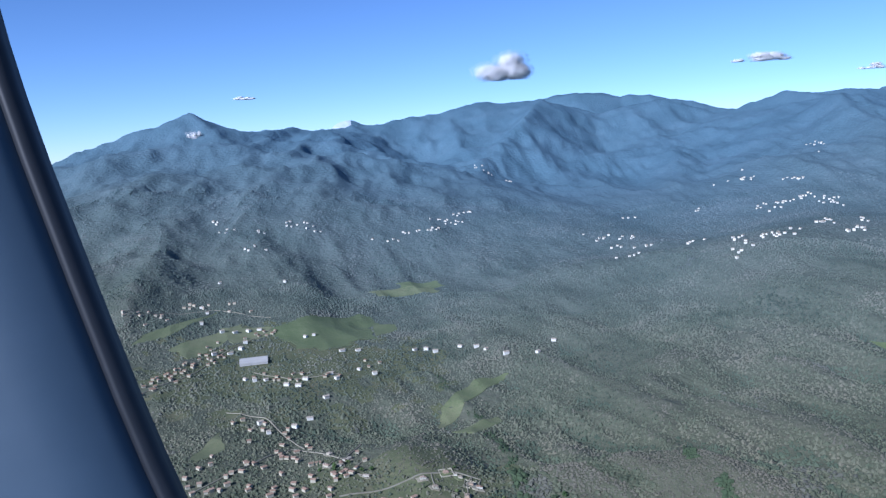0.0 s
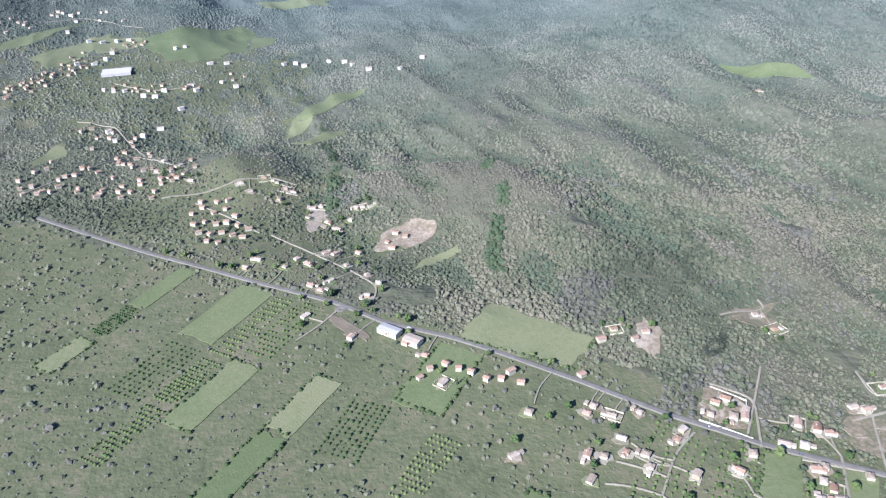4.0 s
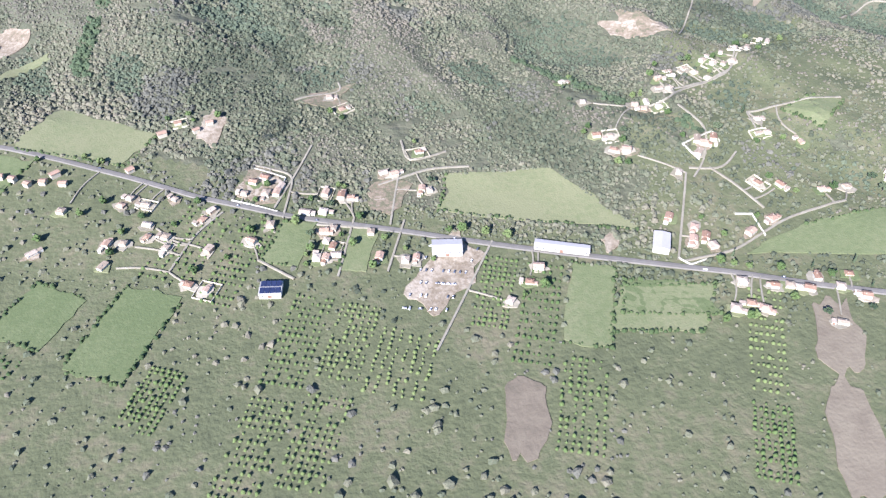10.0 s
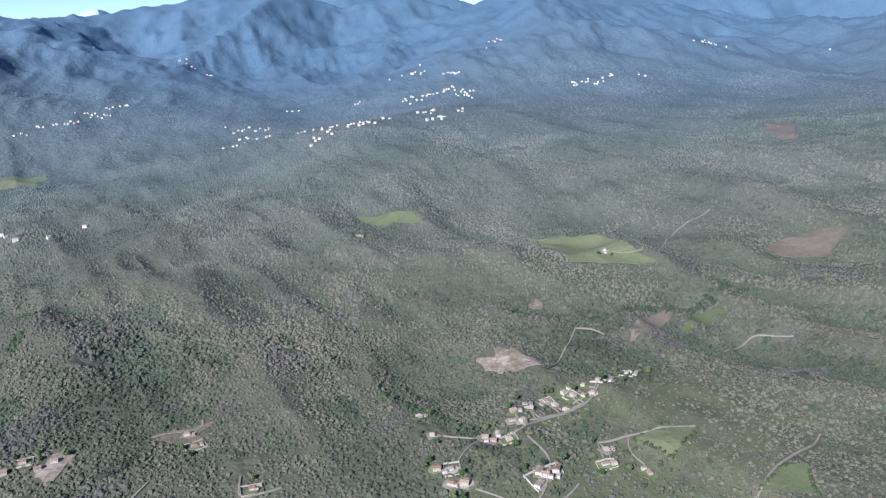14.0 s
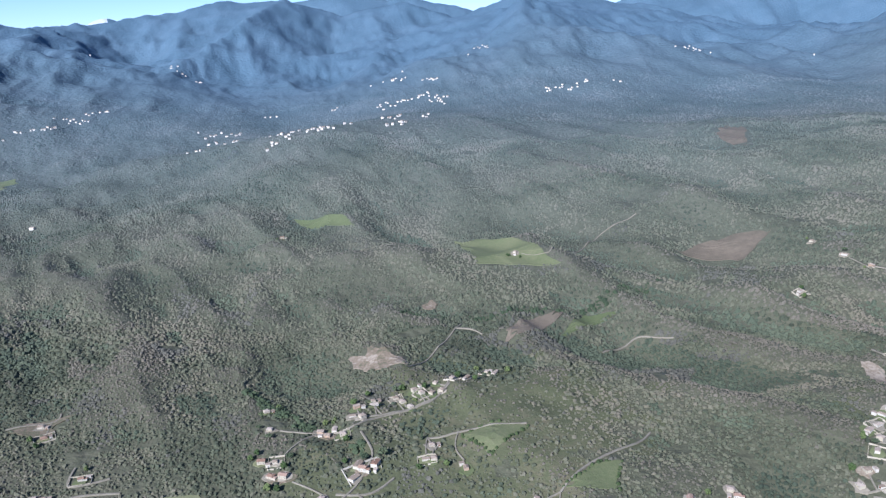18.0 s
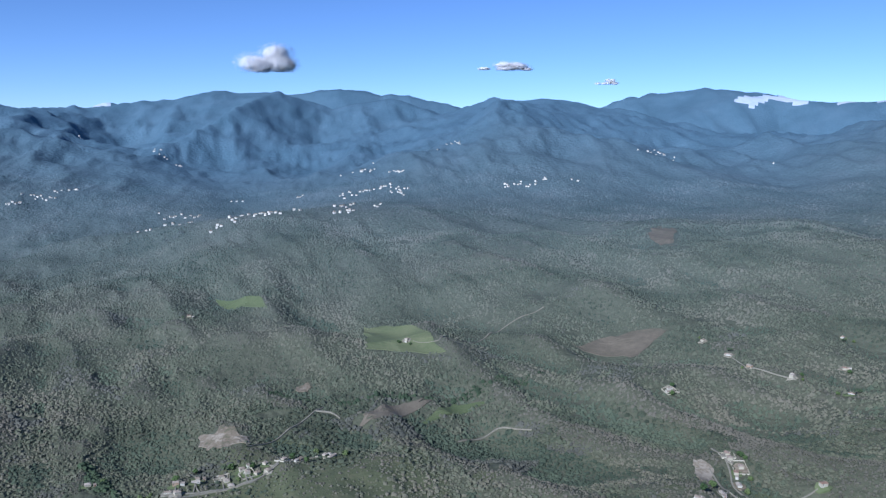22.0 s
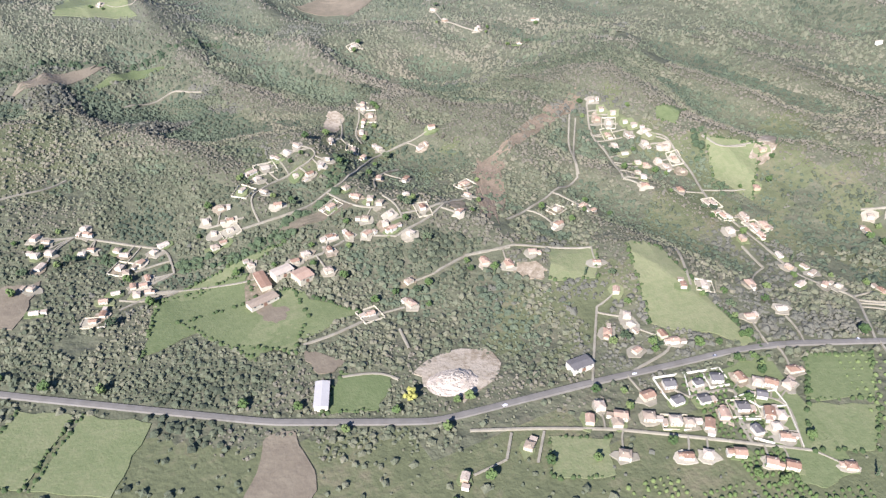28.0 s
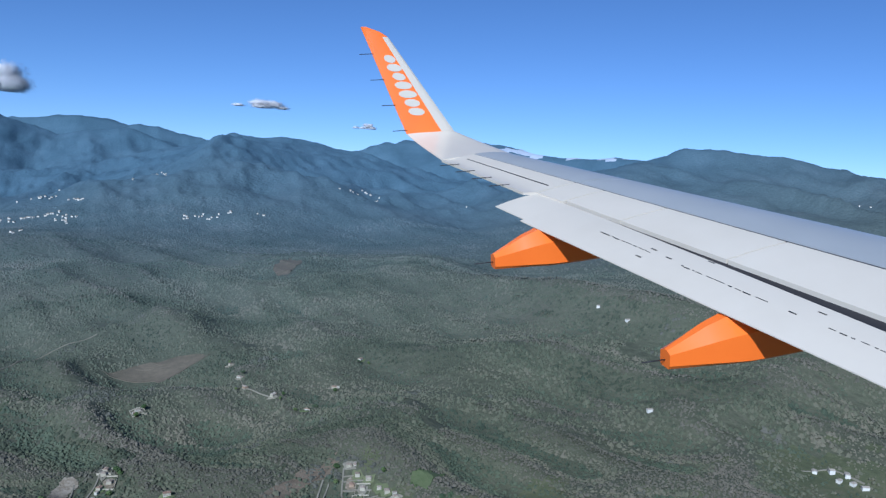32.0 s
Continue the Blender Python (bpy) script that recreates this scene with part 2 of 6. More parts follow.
# the far meadow tones carry painted haze as well
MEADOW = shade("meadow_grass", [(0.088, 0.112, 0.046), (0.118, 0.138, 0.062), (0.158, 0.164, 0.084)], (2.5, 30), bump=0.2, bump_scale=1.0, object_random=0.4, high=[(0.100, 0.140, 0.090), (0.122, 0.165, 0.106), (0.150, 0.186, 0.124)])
SCAR = shade("red_stony_earth", [(0.100, 0.087, 0.058), (0.155, 0.122, 0.082), (0.225, 0.182, 0.128)], (1.2, 9), bump=0.3, bump_scale=1.2)
# high tints far bare earth blue-grey, again as painted haze
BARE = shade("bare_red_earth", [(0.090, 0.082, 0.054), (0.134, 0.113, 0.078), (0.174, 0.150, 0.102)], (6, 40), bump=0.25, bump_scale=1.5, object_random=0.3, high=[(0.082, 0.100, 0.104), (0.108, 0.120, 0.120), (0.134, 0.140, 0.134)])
SAND = shade("pale_sandy_soil", [(0.110, 0.108, 0.062), (0.170, 0.138, 0.092), (0.225, 0.19, 0.132), (0.30, 0.262, 0.195)], (2.0, 9), bump=0.25, bump_scale=1.0, object_random=0.2, spread=0.26)
YARD = shade("pale_paved_yard", [(0.16, 0.145, 0.10), (0.245, 0.222, 0.16), (0.33, 0.30, 0.225)], (1.5, 9), bump=0.1, bump_scale=1.0, object_random=0.35)
ASPHALT = shade("worn_asphalt", [(0.105, 0.100, 0.082), (0.138, 0.130, 0.110), (0.175, 0.165, 0.140)], (3, 30), bump=0.02, rough=0.95)
TRACK = shade("pale_gravel_track", [(0.15, 0.136, 0.096), (0.21, 0.193, 0.142), (0.27, 0.252, 0.19)], (2, 14), bump=0.05)
RENDER = [shade("cream_render", [(0.34, 0.31, 0.22), (0.43, 0.395, 0.295)], (0.8, 5), bump=0.01, object_random=0.4),
          shade("white_render", [(0.40, 0.38, 0.30), (0.49, 0.47, 0.385)], (0.8, 5), bump=0.01, object_random=0.4),
          shade("ochre_render", [(0.31, 0.225, 0.145), (0.38, 0.29, 0.20)], (0.8, 5), bump=0.01, object_random=0.4)]
TILES = [shade("pale_terracotta_tiles", [(0.20, 0.125, 0.082), (0.28, 0.19, 0.13), (0.34, 0.25, 0.18)], (0.25, 2.5), bump=0.05, bump_scale=0.15, object_random=0.5),
         shade("sun_bleached_tiles", [(0.235, 0.19, 0.135), (0.315, 0.26, 0.195), (0.39, 0.34, 0.265)], (0.25, 2.5), bump=0.05, bump_scale=0.15, object_random=0.5),
         shade("dark_slate_roof", [(0.085, 0.080, 0.075), (0.14, 0.135, 0.125)], (0.25, 2.5), bump=0.03, bump_scale=0.15, object_random=0.3)]
WHITEWASH = shade("whitewashed_walls", [(0.55, 0.53, 0.45), (0.66, 0.64, 0.56)], (0.8, 5), bump=0.01)
PANE = shade("dark_window_glass", [(0.02, 0.025, 0.03), (0.04, 0.05, 0.06)], (0.5, 3), rough=0.12)
DOORWOOD = shade("brown_door_wood", [(0.14, 0.08, 0.05), (0.22, 0.13, 0.08)], (0.1, 1), rough=0.6)
SHEET = shade("grey_sheet_metal_roof", [(0.30, 0.29, 0.26), (0.40, 0.385, 0.35)], (0.6, 6), rough=0.45, bump=0.02, bump_scale=0.3, object_random=0.2)
SOLAR = shade("solar_panel_glass", [(0.015, 0.02, 0.05), (0.03, 0.04, 0.08)], (0.5, 3), rough=0.15)
BARK = shade("grey_bark", [(0.09, 0.07, 0.05), (0.16, 0.13, 0.10)], (0.2, 2), bump=0.05, bump_scale=0.2)
BROAD = shade("broad_leaves", [(0.035, 0.060, 0.020), (0.065, 0.100, 0.030), (0.11, 0.14, 0.05)], (0.5, 6), bump=0.25, bump_scale=0.4, object_random=0.45)
DARKLEAF = shade("dark_cypress_leaves", [(0.030, 0.046, 0.024), (0.052, 0.074, 0.036), (0.08, 0.10, 0.052)], (0.5, 6), bump=0.25, bump_scale=0.4, object_random=0.4)
CARPAINT = shade("car_paint", [(0.08, 0.09, 0.11), (0.45, 0.45, 0.46), (0.8, 0.8, 0.8)], (30, 90), rough=0.3, coat=0.5, object_random=1.2)
TYRE = shade("black_rubber", [(0.02, 0.02, 0.02), (0.035, 0.035, 0.035)], (0.1, 1), rough=0.8)
CLOUD = shade("white_cloud", [(0.76, 0.76, 0.78), (0.86, 0.85, 0.84)], (30, 120), rough=1.0)
veil = CLOUD.node_tree.nodes.new("ShaderNodeBsdfTranslucent")
veil.inputs["Color"].default_value = (0.9, 0.9, 0.92, 1)
droplets = CLOUD.node_tree.nodes.new("ShaderNodeMixShader")
droplets.inputs[0].default_value = 0.2
CLOUD.node_tree.links.new(CLOUD.node_tree.nodes["Principled BSDF"].outputs[0], droplets.inputs[1])
CLOUD.node_tree.links.new(veil.outputs[0], droplets.inputs[2])
CLOUD.node_tree.links.new(droplets.outputs[0], CLOUD.node_tree.nodes["Material Output"].inputs["Surface"])
HEDGE = shade("hedge_leaves", [(0.03, 0.05, 0.018), (0.06, 0.085, 0.03)], (0.4, 6), bump=0.3, bump_scale=0.4, object_random=0.3)

YELLOW = shade("yellow_flowering_leaves", [(0.14, 0.145, 0.035), (0.23, 0.225, 0.055), (0.32, 0.30, 0.09)], (0.5, 5), bump=0.2, bump_scale=0.4)
ROCK = shade("pale_broken_rock", [(0.22, 0.185, 0.14), (0.34, 0.295, 0.23), (0.45, 0.405, 0.33)], (0.5, 3.5), bump=0.4, bump_scale=0.7)
# ---- helpers for building ----
def mesh_of(name, verts, faces, smooth=False):
    """A mesh from numpy vertices and equal-sided faces, quick also for very many."""
    me = bpy.data.meshes.new(name)
    verts, faces = np.asarray(verts, np.float32), np.asarray(faces, np.int32)
    n, k = faces.shape
    me.vertices.add(len(verts))
    me.vertices.foreach_set("co", verts.ravel())
    me.loops.add(n * k)
    me.loops.foreach_set("vertex_index", faces.ravel())
    me.polygons.add(n)
    me.polygons.foreach_set("loop_start", np.arange(0, n * k, k, dtype=np.int32))
    me.polygons.foreach_set("use_smooth", np.full(n, smooth))
    me.update(calc_edges=True)
    return me


def up(x, y, lift=0.0):
    return float(height(np.array([x]), np.array([y]))[0]) + lift


def flight_gap(x, y):
    """How far a place lies from the line below the flight, in plan."""
    s = np.clip((x * 763 + y * -229) / (763 ** 2 + 229 ** 2), 0, 1)
    return np.hypot(x - s * 763, y + s * 229)


# ---- the ground: one sheet that reaches the horizon ----
# open garden land: middle, width and the share of it that is open
GARDENS = [(760, 170, 60, 0.3), (800, 30, 60, 0.35), (930, 60, 60, 0.4), (980, 90, 90, 0.35), (540, 250, 70, 0.75), (470, 150, 80, 0.7),
           (-40, 470, 70, 0.75), (-180, 800, 150, 0.6), (20, 400, 60, 0.6), (920, 150, 60, 0.2), (1190, 80, 60, 0.6)]
CENTRE = (400.0, -80.0)
front = np.linspace(-52, 78, 680)
turns = np.radians(np.concatenate([front, np.linspace(78, 308, 72)[1:-1]]))
rings = [0.05, 3.0]
while rings[-1] < 4880:
    rings.append(rings[-1] + max(3.0, rings[-1] * (0.0085 if 1300 < rings[-1] < 4400 else 0.0125)))
rings = np.minimum(np.array(rings), 4880)
A, R = np.meshgrid(turns, rings)
X, Y = CENTRE[0] + R * np.sin(A), CENTRE[1] + R * np.cos(A)
Z = height(X, Y)
nr, na = A.shape
ids = np.arange(nr * na).reshape(nr, na)
nxt = np.roll(ids, -1, axis=1)
quads = np.stack([ids[:-1], ids[1:], nxt[1:], nxt[:-1]], axis=-1).reshape(-1, 4)[:, ::-1]
verts = np.stack([X, Y, Z], axis=-1).reshape(-1, 3)
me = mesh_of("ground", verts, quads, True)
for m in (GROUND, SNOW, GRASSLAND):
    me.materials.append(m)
mid = verts[quads].mean(axis=1)
snow = np.zeros(len(mid))
for line, wide in SNOWY:
    snow = np.maximum(snow, crest(mid[:, 0], mid[:, 1], line, wide, 120.0))
other = np.zeros(len(mid))
for line, wide in RIDGES:
    other = np.maximum(other, crest(mid[:, 0], mid[:, 1], line, wide))
kind = np.where(mid[:, 1] < np.interp(mid[:, 0], [-160, 500, 734, 1200], [455, 90, -16, -170]) + 25 * vnoise(mid[:, 0] / 60, mid[:, 1] / 60, 12), 2, 0)
open_grass = np.zeros(len(mid))
for cx, cy, wide, share in GARDENS:
    open_grass = np.maximum(open_grass, share * np.exp(-((mid[:, 0] - cx) ** 2 + (mid[:, 1] - cy) ** 2) / wide ** 2))
kind = np.where(open_grass + 0.2 * vnoise(mid[:, 0] / 18, mid[:, 1] / 18, 19) > 0.26, 2, kind)
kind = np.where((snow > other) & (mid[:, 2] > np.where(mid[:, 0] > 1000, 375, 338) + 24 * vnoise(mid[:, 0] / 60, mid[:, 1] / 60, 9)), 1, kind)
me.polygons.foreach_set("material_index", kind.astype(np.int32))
# the mountains' blue is haze put into the ground colour
tagged(new("ground", me), "scrub-covered coastal plain rising to mountains painted blue for haze", "ground", kind="structure")


# ---- woods ----
def crowns(name, x, y, size, label, material, seed=0, tall=1.0, simple=False, sides=5, smooth=True):
    """Very many low leafy crowns at x, y as one mesh: each an uneven dome of two rings (simple, far off: of one)."""
    rng = np.random.default_rng(seed)
    n, k = len(x), sides
    turn = rng.uniform(0, 6.3, n)[:, None] + np.arange(k) * (2 * np.pi / k)
    high = size * rng.uniform(0.75, 1.35, n) * tall
    z0 = height(x, y)
    j = lambda lo, hi: rng.uniform(lo, hi, (n, k))
    r1, r2 = size[:, None] * j(0.35, 0.9), size[:, None] * j(0.65, 1.25)
    t1 = turn + 0.6
    top = np.stack([x + size * rng.uniform(-0.2, 0.2, n), y + size * rng.uniform(-0.2, 0.2, n), z0 + high], -1)[:, None]
    ring1 = np.stack([x[:, None] + r1 * np.cos(t1), y[:, None] + r1 * np.sin(t1), z0[:, None] + high[:, None] * j(0.45, 1.0)], -1)
    ring2 = np.stack([x[:, None] + r2 * np.cos(turn), y[:, None] + r2 * np.sin(turn), z0[:, None] - 0.25 + high[:, None] * j(-0.12, 0.18)], -1)
    if simple:
        ring2[..., 2] = height(ring2[..., 0], ring2[..., 1]) - 0.3
    v = np.concatenate([top, ring2] if simple else [top, ring1, ring2], axis=1).reshape(-1, 3)
    a = np.arange(k)
    b = (a + 1) % k
    f = np.concatenate([np.stack([0 * a, 1 + a, 1 + b], -1), np.stack([1 + a, 1 + k + a, 1 + k + b], -1), np.stack([1 + a, 1 + k + b, 1 + b], -1)])
    if simple:
        f = np.stack([0 * a, 1 + a, 1 + b], -1)
    f = (f[None] + (np.arange(n) * (1 + (1 if simple else 2) * k))[:, None, None]).reshape(-1, 3)
    me = mesh_of(name, v, f, smooth)
    me.materials.append(material)
    return tagged(new(name, me), label, "forest", kind="stuff")


def scatter(x0, x1, y0, y1, step, seed):
    """Jittered places over a stretch of the plan, inside the wedge of land that the flight overlooks."""
    rng = np.random.default_rng(seed)
    x, y = np.meshgrid(np.arange(x0, x1, step), np.arange(y0, y1, step))
    x = (x + rng.uniform(-0.55, 0.55, x.shape) * step).ravel()
    y = (y + rng.uniform(-0.55, 0.55, y.shape) * step).ravel()
    keep = (np.degrees(np.arctan2(x, y + 60)) > -33) & (np.degrees(np.arctan2(x - 765, y + 226)) < 57)
    return x[keep], y[keep], rng


def hollow(x, y, reach=26.0):
    """How far a place lies below (minus: above) the ground round it."""
    round_it = sum(height(x + reach * a, y + reach * b) for a, b in ((1, 0), (-1, 0), (0, 1), (0, -1))) / 4
    return round_it - height(x, y)

CLEAR = []



def cleared(x, y, rng):
    """Where no wood stands: gaps in the scrub, the open plain, and the fields, roads and plots."""
    bare = vnoise(x / 34, y / 34, 31) + 0.6 * vnoise(x / 12, y / 12, 32) > 1.0
    south = np.interp(x, [p[0] for p in HIGHWAY], [p[1] for p in HIGHWAY]) - y
    open_land = np.clip(south / 30 + 0.5 + 0.9 * vnoise(x / 70, y / 70, 33), 0, 1) * 0.9
    for cx, cy, wide, share in GARDENS:
        open_land = np.maximum(open_land, share * np.exp(-((x - cx) ** 2 + (y - cy) ** 2) / wide ** 2))
    bare |= rng.uniform(0, 1, x.shape) < open_land
    for test in CLEAR:
        bare |= test(x, y)
    return bare


def inside(corners):
    """A test for places inside a four-sided plot."""
    xs, ys = [p[0] for p in corners], [p[1] for p in corners]

    def test(x, y):
        near = (x >= min(xs)) & (x <= max(xs)) & (y >= min(ys)) & (y <= max(ys))
        found = np.zeros(x.shape, bool)
        found[near] = within(x[near], y[near])
        return found

    def within(x, y):
        signs = []
        for (ax, ay), (bx, by) in zip(corners, corners[1:] + corners[:1]):
            signs.append((bx - ax) * (y - ay) - (by - ay) * (x - ax) > 0)
        return np.all(signs, axis=0) | ~np.any(signs, axis=0)
    return test


def beside(points, wide):
    """A test for places nearer than wide to a line."""
    xs, ys = [p[0] for p in points], [p[1] for p in points]

    def test(x, y):
        close = (x >= min(xs) - wide) & (x <= max(xs) + wide) & (y >= min(ys) - wide) & (y <= max(ys) + wide)
        found = np.zeros(x.shape, bool)
        found[close] = along(x[close], y[close])
        return found

    def along(x, y):
        near = np.zeros(x.shape, bool)
        for (ax, ay), (bx, by) in zip(points, points[1:]):
            dx, dy = bx - ax, by - ay
            s = np.clip(((x - ax) * dx + (y - ay) * dy) / (dx * dx + dy * dy + 1e-6), 0, 1)
            near |= np.hypot(x - ax - s * dx, y - ay - s * dy) < wide
        return near
    return test


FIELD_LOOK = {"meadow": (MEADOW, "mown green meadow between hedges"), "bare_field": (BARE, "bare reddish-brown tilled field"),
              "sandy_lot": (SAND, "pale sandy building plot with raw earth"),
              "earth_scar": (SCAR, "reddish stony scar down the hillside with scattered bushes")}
PLOTS = []


def field(name, corners):
    """A field: a sheet that follows the ground, with an uneven edge and a little thickness."""
    material, label = FIELD_LOOK[name]
    (ax, ay), (bx, by), (cx, cy), (dx, dy) = corners
    n = int(max(6, min(26, max(math.dist(corners[0], corners[1]), math.dist(corners[1], corners[2])) / 4)))
    u, v = np.meshgrid(np.linspace(0, 1, n), np.linspace(0, 1, n))
    wob = {"meadow": 0.05, "earth_scar": 0.3}.get(name, 0.17)
    if name != "meadow":
        p, q = 2 * u - 1, 2 * v - 1
        u, v = 0.5 + 0.5 * p * np.sqrt(1 - 0.42 * q * q), 0.5 + 0.5 * q * np.sqrt(1 - 0.42 * p * p)
    u2 = u + wob * vnoise(v * 5 + ax, u * 3 + ay, 41)
    v2 = v + wob * vnoise(u * 5 + bx, v * 3 + by, 42)
    x = (1 - v2) * ((1 - u2) * ax + u2 * bx) + v2 * ((1 - u2) * dx + u2 * cx)
    y = (1 - v2) * ((1 - u2) * ay + u2 * by) + v2 * ((1 - u2) * dy + u2 * cy)
    z = height(x, y) + {"meadow": 0.34, "bare_field": 0.40, "sandy_lot": 0.46, "earth_scar": 0.2}[name]
    top = np.stack([x, y, z], -1).reshape(-1, 3)
    ids = np.arange(n * n).reshape(n, n)
    faces = np.stack([ids[:-1, :-1], ids[:-1, 1:], ids[1:, 1:], ids[1:, :-1]], -1).reshape(-1, 4)
    rim = np.concatenate([ids[0, :-1], ids[:-1, -1], ids[-1, :0:-1], ids[:0:-1, 0]])
    low = top[rim] - (0, 0, 0.9)
    k = len(rim)
    a = np.arange(k)
    skirt = np.stack([rim, n * n + a, n * n + (a + 1) % k, np.roll(rim, -1)], -1)
    me = mesh_of(name, np.concatenate([top, low]), np.concatenate([faces, skirt]))
    bm = bmesh.new()
    bm.from_mesh(me)
    bmesh.ops.recalc_face_normals(bm, faces=bm.faces)
    if sum(f.normal.z for f in bm.faces) < 0:
        bmesh.ops.reverse_faces(bm, faces=bm.faces)
    bm.to_mesh(me)
    bm.free()
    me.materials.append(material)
    plot = inside([tuple(p) for p in corners])
    CLEAR.append((lambda px, py: plot(px, py) & (vnoise(px / 3.1, py / 3.1, 71) + 0.6 * vnoise(px / 1.3, py / 1.3, 72) > 0.02)) if name == "earth_scar" else plot)
    PLOTS.append((name, corners))
    return tagged(new(name, me), label, "field", kind="structure")


ROADS = []


def road(name, points, wide, material, label):
    """A road ribbon along smooth points, following the ground, with its edges turned down."""
    pts = np.array(points, float)
    d = np.concatenate([[0], np.cumsum(np.hypot(*np.diff(pts, axis=0).T))])
    s = np.linspace(0, d[-1], max(4, int(d[-1] / 3)))
    x, y = np.interp(s, d, pts[:, 0]), np.interp(s, d, pts[:, 1])
    for _ in range(4):
        x[1:-1], y[1:-1] = (x[:-2] + 2 * x[1:-1] + x[2:]) / 4, (y[:-2] + 2 * y[1:-1] + y[2:]) / 4
    tx, ty = np.gradient(x), np.gradient(y)
    ln = np.hypot(tx, ty) + 1e-6
    nx, ny = -ty / ln, tx / ln
    z = height(x, y)
    rows = []
    for off, drop in ((-0.62, -0.5), (-0.5, 0.62), (0.0, 0.68), (0.5, 0.62), (0.62, -0.5)):
        rows.append(np.stack([x + nx * off * wide, y + ny * off * wide, z + drop], -1))
    v = np.stack(rows, 1)
    n = len(x)
    ids = np.arange(n * 5).reshape(n, 5)
    f = np.stack([ids[:-1, :-1], ids[1:, :-1], ids[1:, 1:], ids[:-1, 1:]], -1).reshape(-1, 4)[:, ::-1]
    me = mesh_of(name, v.reshape(-1, 3), f)
    me.materials.append(material)
    CLEAR.append(beside(list(zip(x[::3], y[::3])) + [(x[-1], y[-1])], wide * 0.5 + 1.6))
    ROADS.append(np.stack([x, y], -1))
    return tagged(new(name, me), label, "road", kind="structure")

# ---- houses ----
def part(name, bm, material, parent, label=""):
    """Links a bmesh as one mesh object under a thing or a part."""
    me = bpy.data.meshes.new(name)
    bm.to_mesh(me)
    bm.free()
    me.materials.append(material)
    ob = new(name, me)
    ob.parent = parent
    if label:
        ob["label"] = label
    return ob


def box(bm, x0, x1, y0, y1, z0, z1):
    """Adds a box to bm."""
    v = [bm.verts.new((x, y, z)) for z in (z0, z1) for x, y in ((x0, y0), (x1, y0), (x1, y1), (x0, y1))]
    for f in ((3, 2, 1, 0), (4, 5, 6, 7), (0, 1, 5, 4), (1, 2, 6, 5), (2, 3, 7, 6), (3, 0, 4, 7)):
        bm.faces.new([v[i] for i in f])
    return bm


def boxed(*size):
    return box(bmesh.new(), *size)


def roof_mesh(bm, x0, x1, y0, y1, z, rise, hip):
    """Adds a tiled roof with overhanging eaves: its ridge runs along x, drawn in by hip at both ends."""
    e = 0.22
    thick = 0.14
    a = [(x0 - e, y0 - e), (x1 + e, y0 - e), (x1 + e, y1 + e), (x0 - e, y1 + e)]
    ym = (y0 + y1) / 2
    low = [bm.verts.new((px, py, z - 0.06)) for px, py in a]
    edge = [bm.verts.new((px, py, z - 0.06 + thick)) for px, py in a]
    r0, r1 = bm.verts.new((x0 - e + hip, ym, z + rise)), bm.verts.new((x1 + e - hip, ym, z + rise))
    bm.faces.new(low[::-1])
    for i in range(4):
        bm.faces.new((low[i], low[(i + 1) % 4], edge[(i + 1) % 4], edge[i]))
    bm.faces.new((edge[0], edge[1], r1, r0))
    bm.faces.new((edge[2], edge[3], r0, r1))
    bm.faces.new((edge[1], edge[2], r1))
    bm.faces.new((edge[3], edge[0], r0))
    return bm


def build_house(wide, deep, high, wing, hip, wall, tile, label, flat=False):
    """One house at the origin: walls, roof, chimney, door and windows as parts; wing adds a lower side wing."""
    thing = tagged(new("house"), label, "house")
    w, d = wide / 2, deep / 2
    bm = boxed(-w, w, -d, d, -1.5, high)
    if wing:
        box(bm, w - 0.05, w + wing, -d * 0.9, d * 0.35, -1.5, high * 0.68)
    part("wall", bm, wall, thing)
    if flat:
        bm = bmesh.new()
        for x0, x1, y0, y1 in ((-w - 0.08, w + 0.08, -d - 0.08, -d + 0.1), (-w - 0.08, w + 0.08, d - 0.1, d + 0.08), (-w - 0.08, -w + 0.1, -d + 0.1, d - 0.1), (w - 0.1, w + 0.08, -d + 0.1, d - 0.1)):
            box(bm, x0, x1, y0, y1, high - 0.1, high + 0.22)
        part("parapet", bm, wall, thing)
        part("roof", boxed(-w + 0.1, w - 0.1, -d + 0.1, d - 0.1, high - 0.05, high + 0.06), SHEET, thing, "flat grey roof")
    else:
        bm = roof_mesh(bmesh.new(), -w, w, -d, d, high, deep * 0.2, hip)
        roof = part("roof", bm, tile, thing)
    if wing:
        part("wing_roof", roof_mesh(bmesh.new(), w + 0.25, w + wing, -d * 0.9, d * 0.35, high * 0.68, deep * 0.13, hip * 0.5), tile, thing)
    if not flat:
        part("chimney", boxed(w * 0.35, w * 0.35 + 0.32, d * 0.25, d * 0.25 + 0.32, high, high + deep * 0.2 + 0.35), wall, roof)
    part("door", boxed(-0.2, 0.2, -d - 0.04, -d + 0.05, 0, 0.85), DOORWOOD, thing)
    floors = (0.35, 1.45) if high > 2 else (0.4,)
    for z in floors:
        for x in (-w * 0.62, w * 0.62):
            for y0 in (-d - 0.03, d - 0.05):
                part("window", boxed(x - 0.22, x + 0.22, y0, y0 + 0.08, z, z + 0.55), PANE, thing)
    return thing


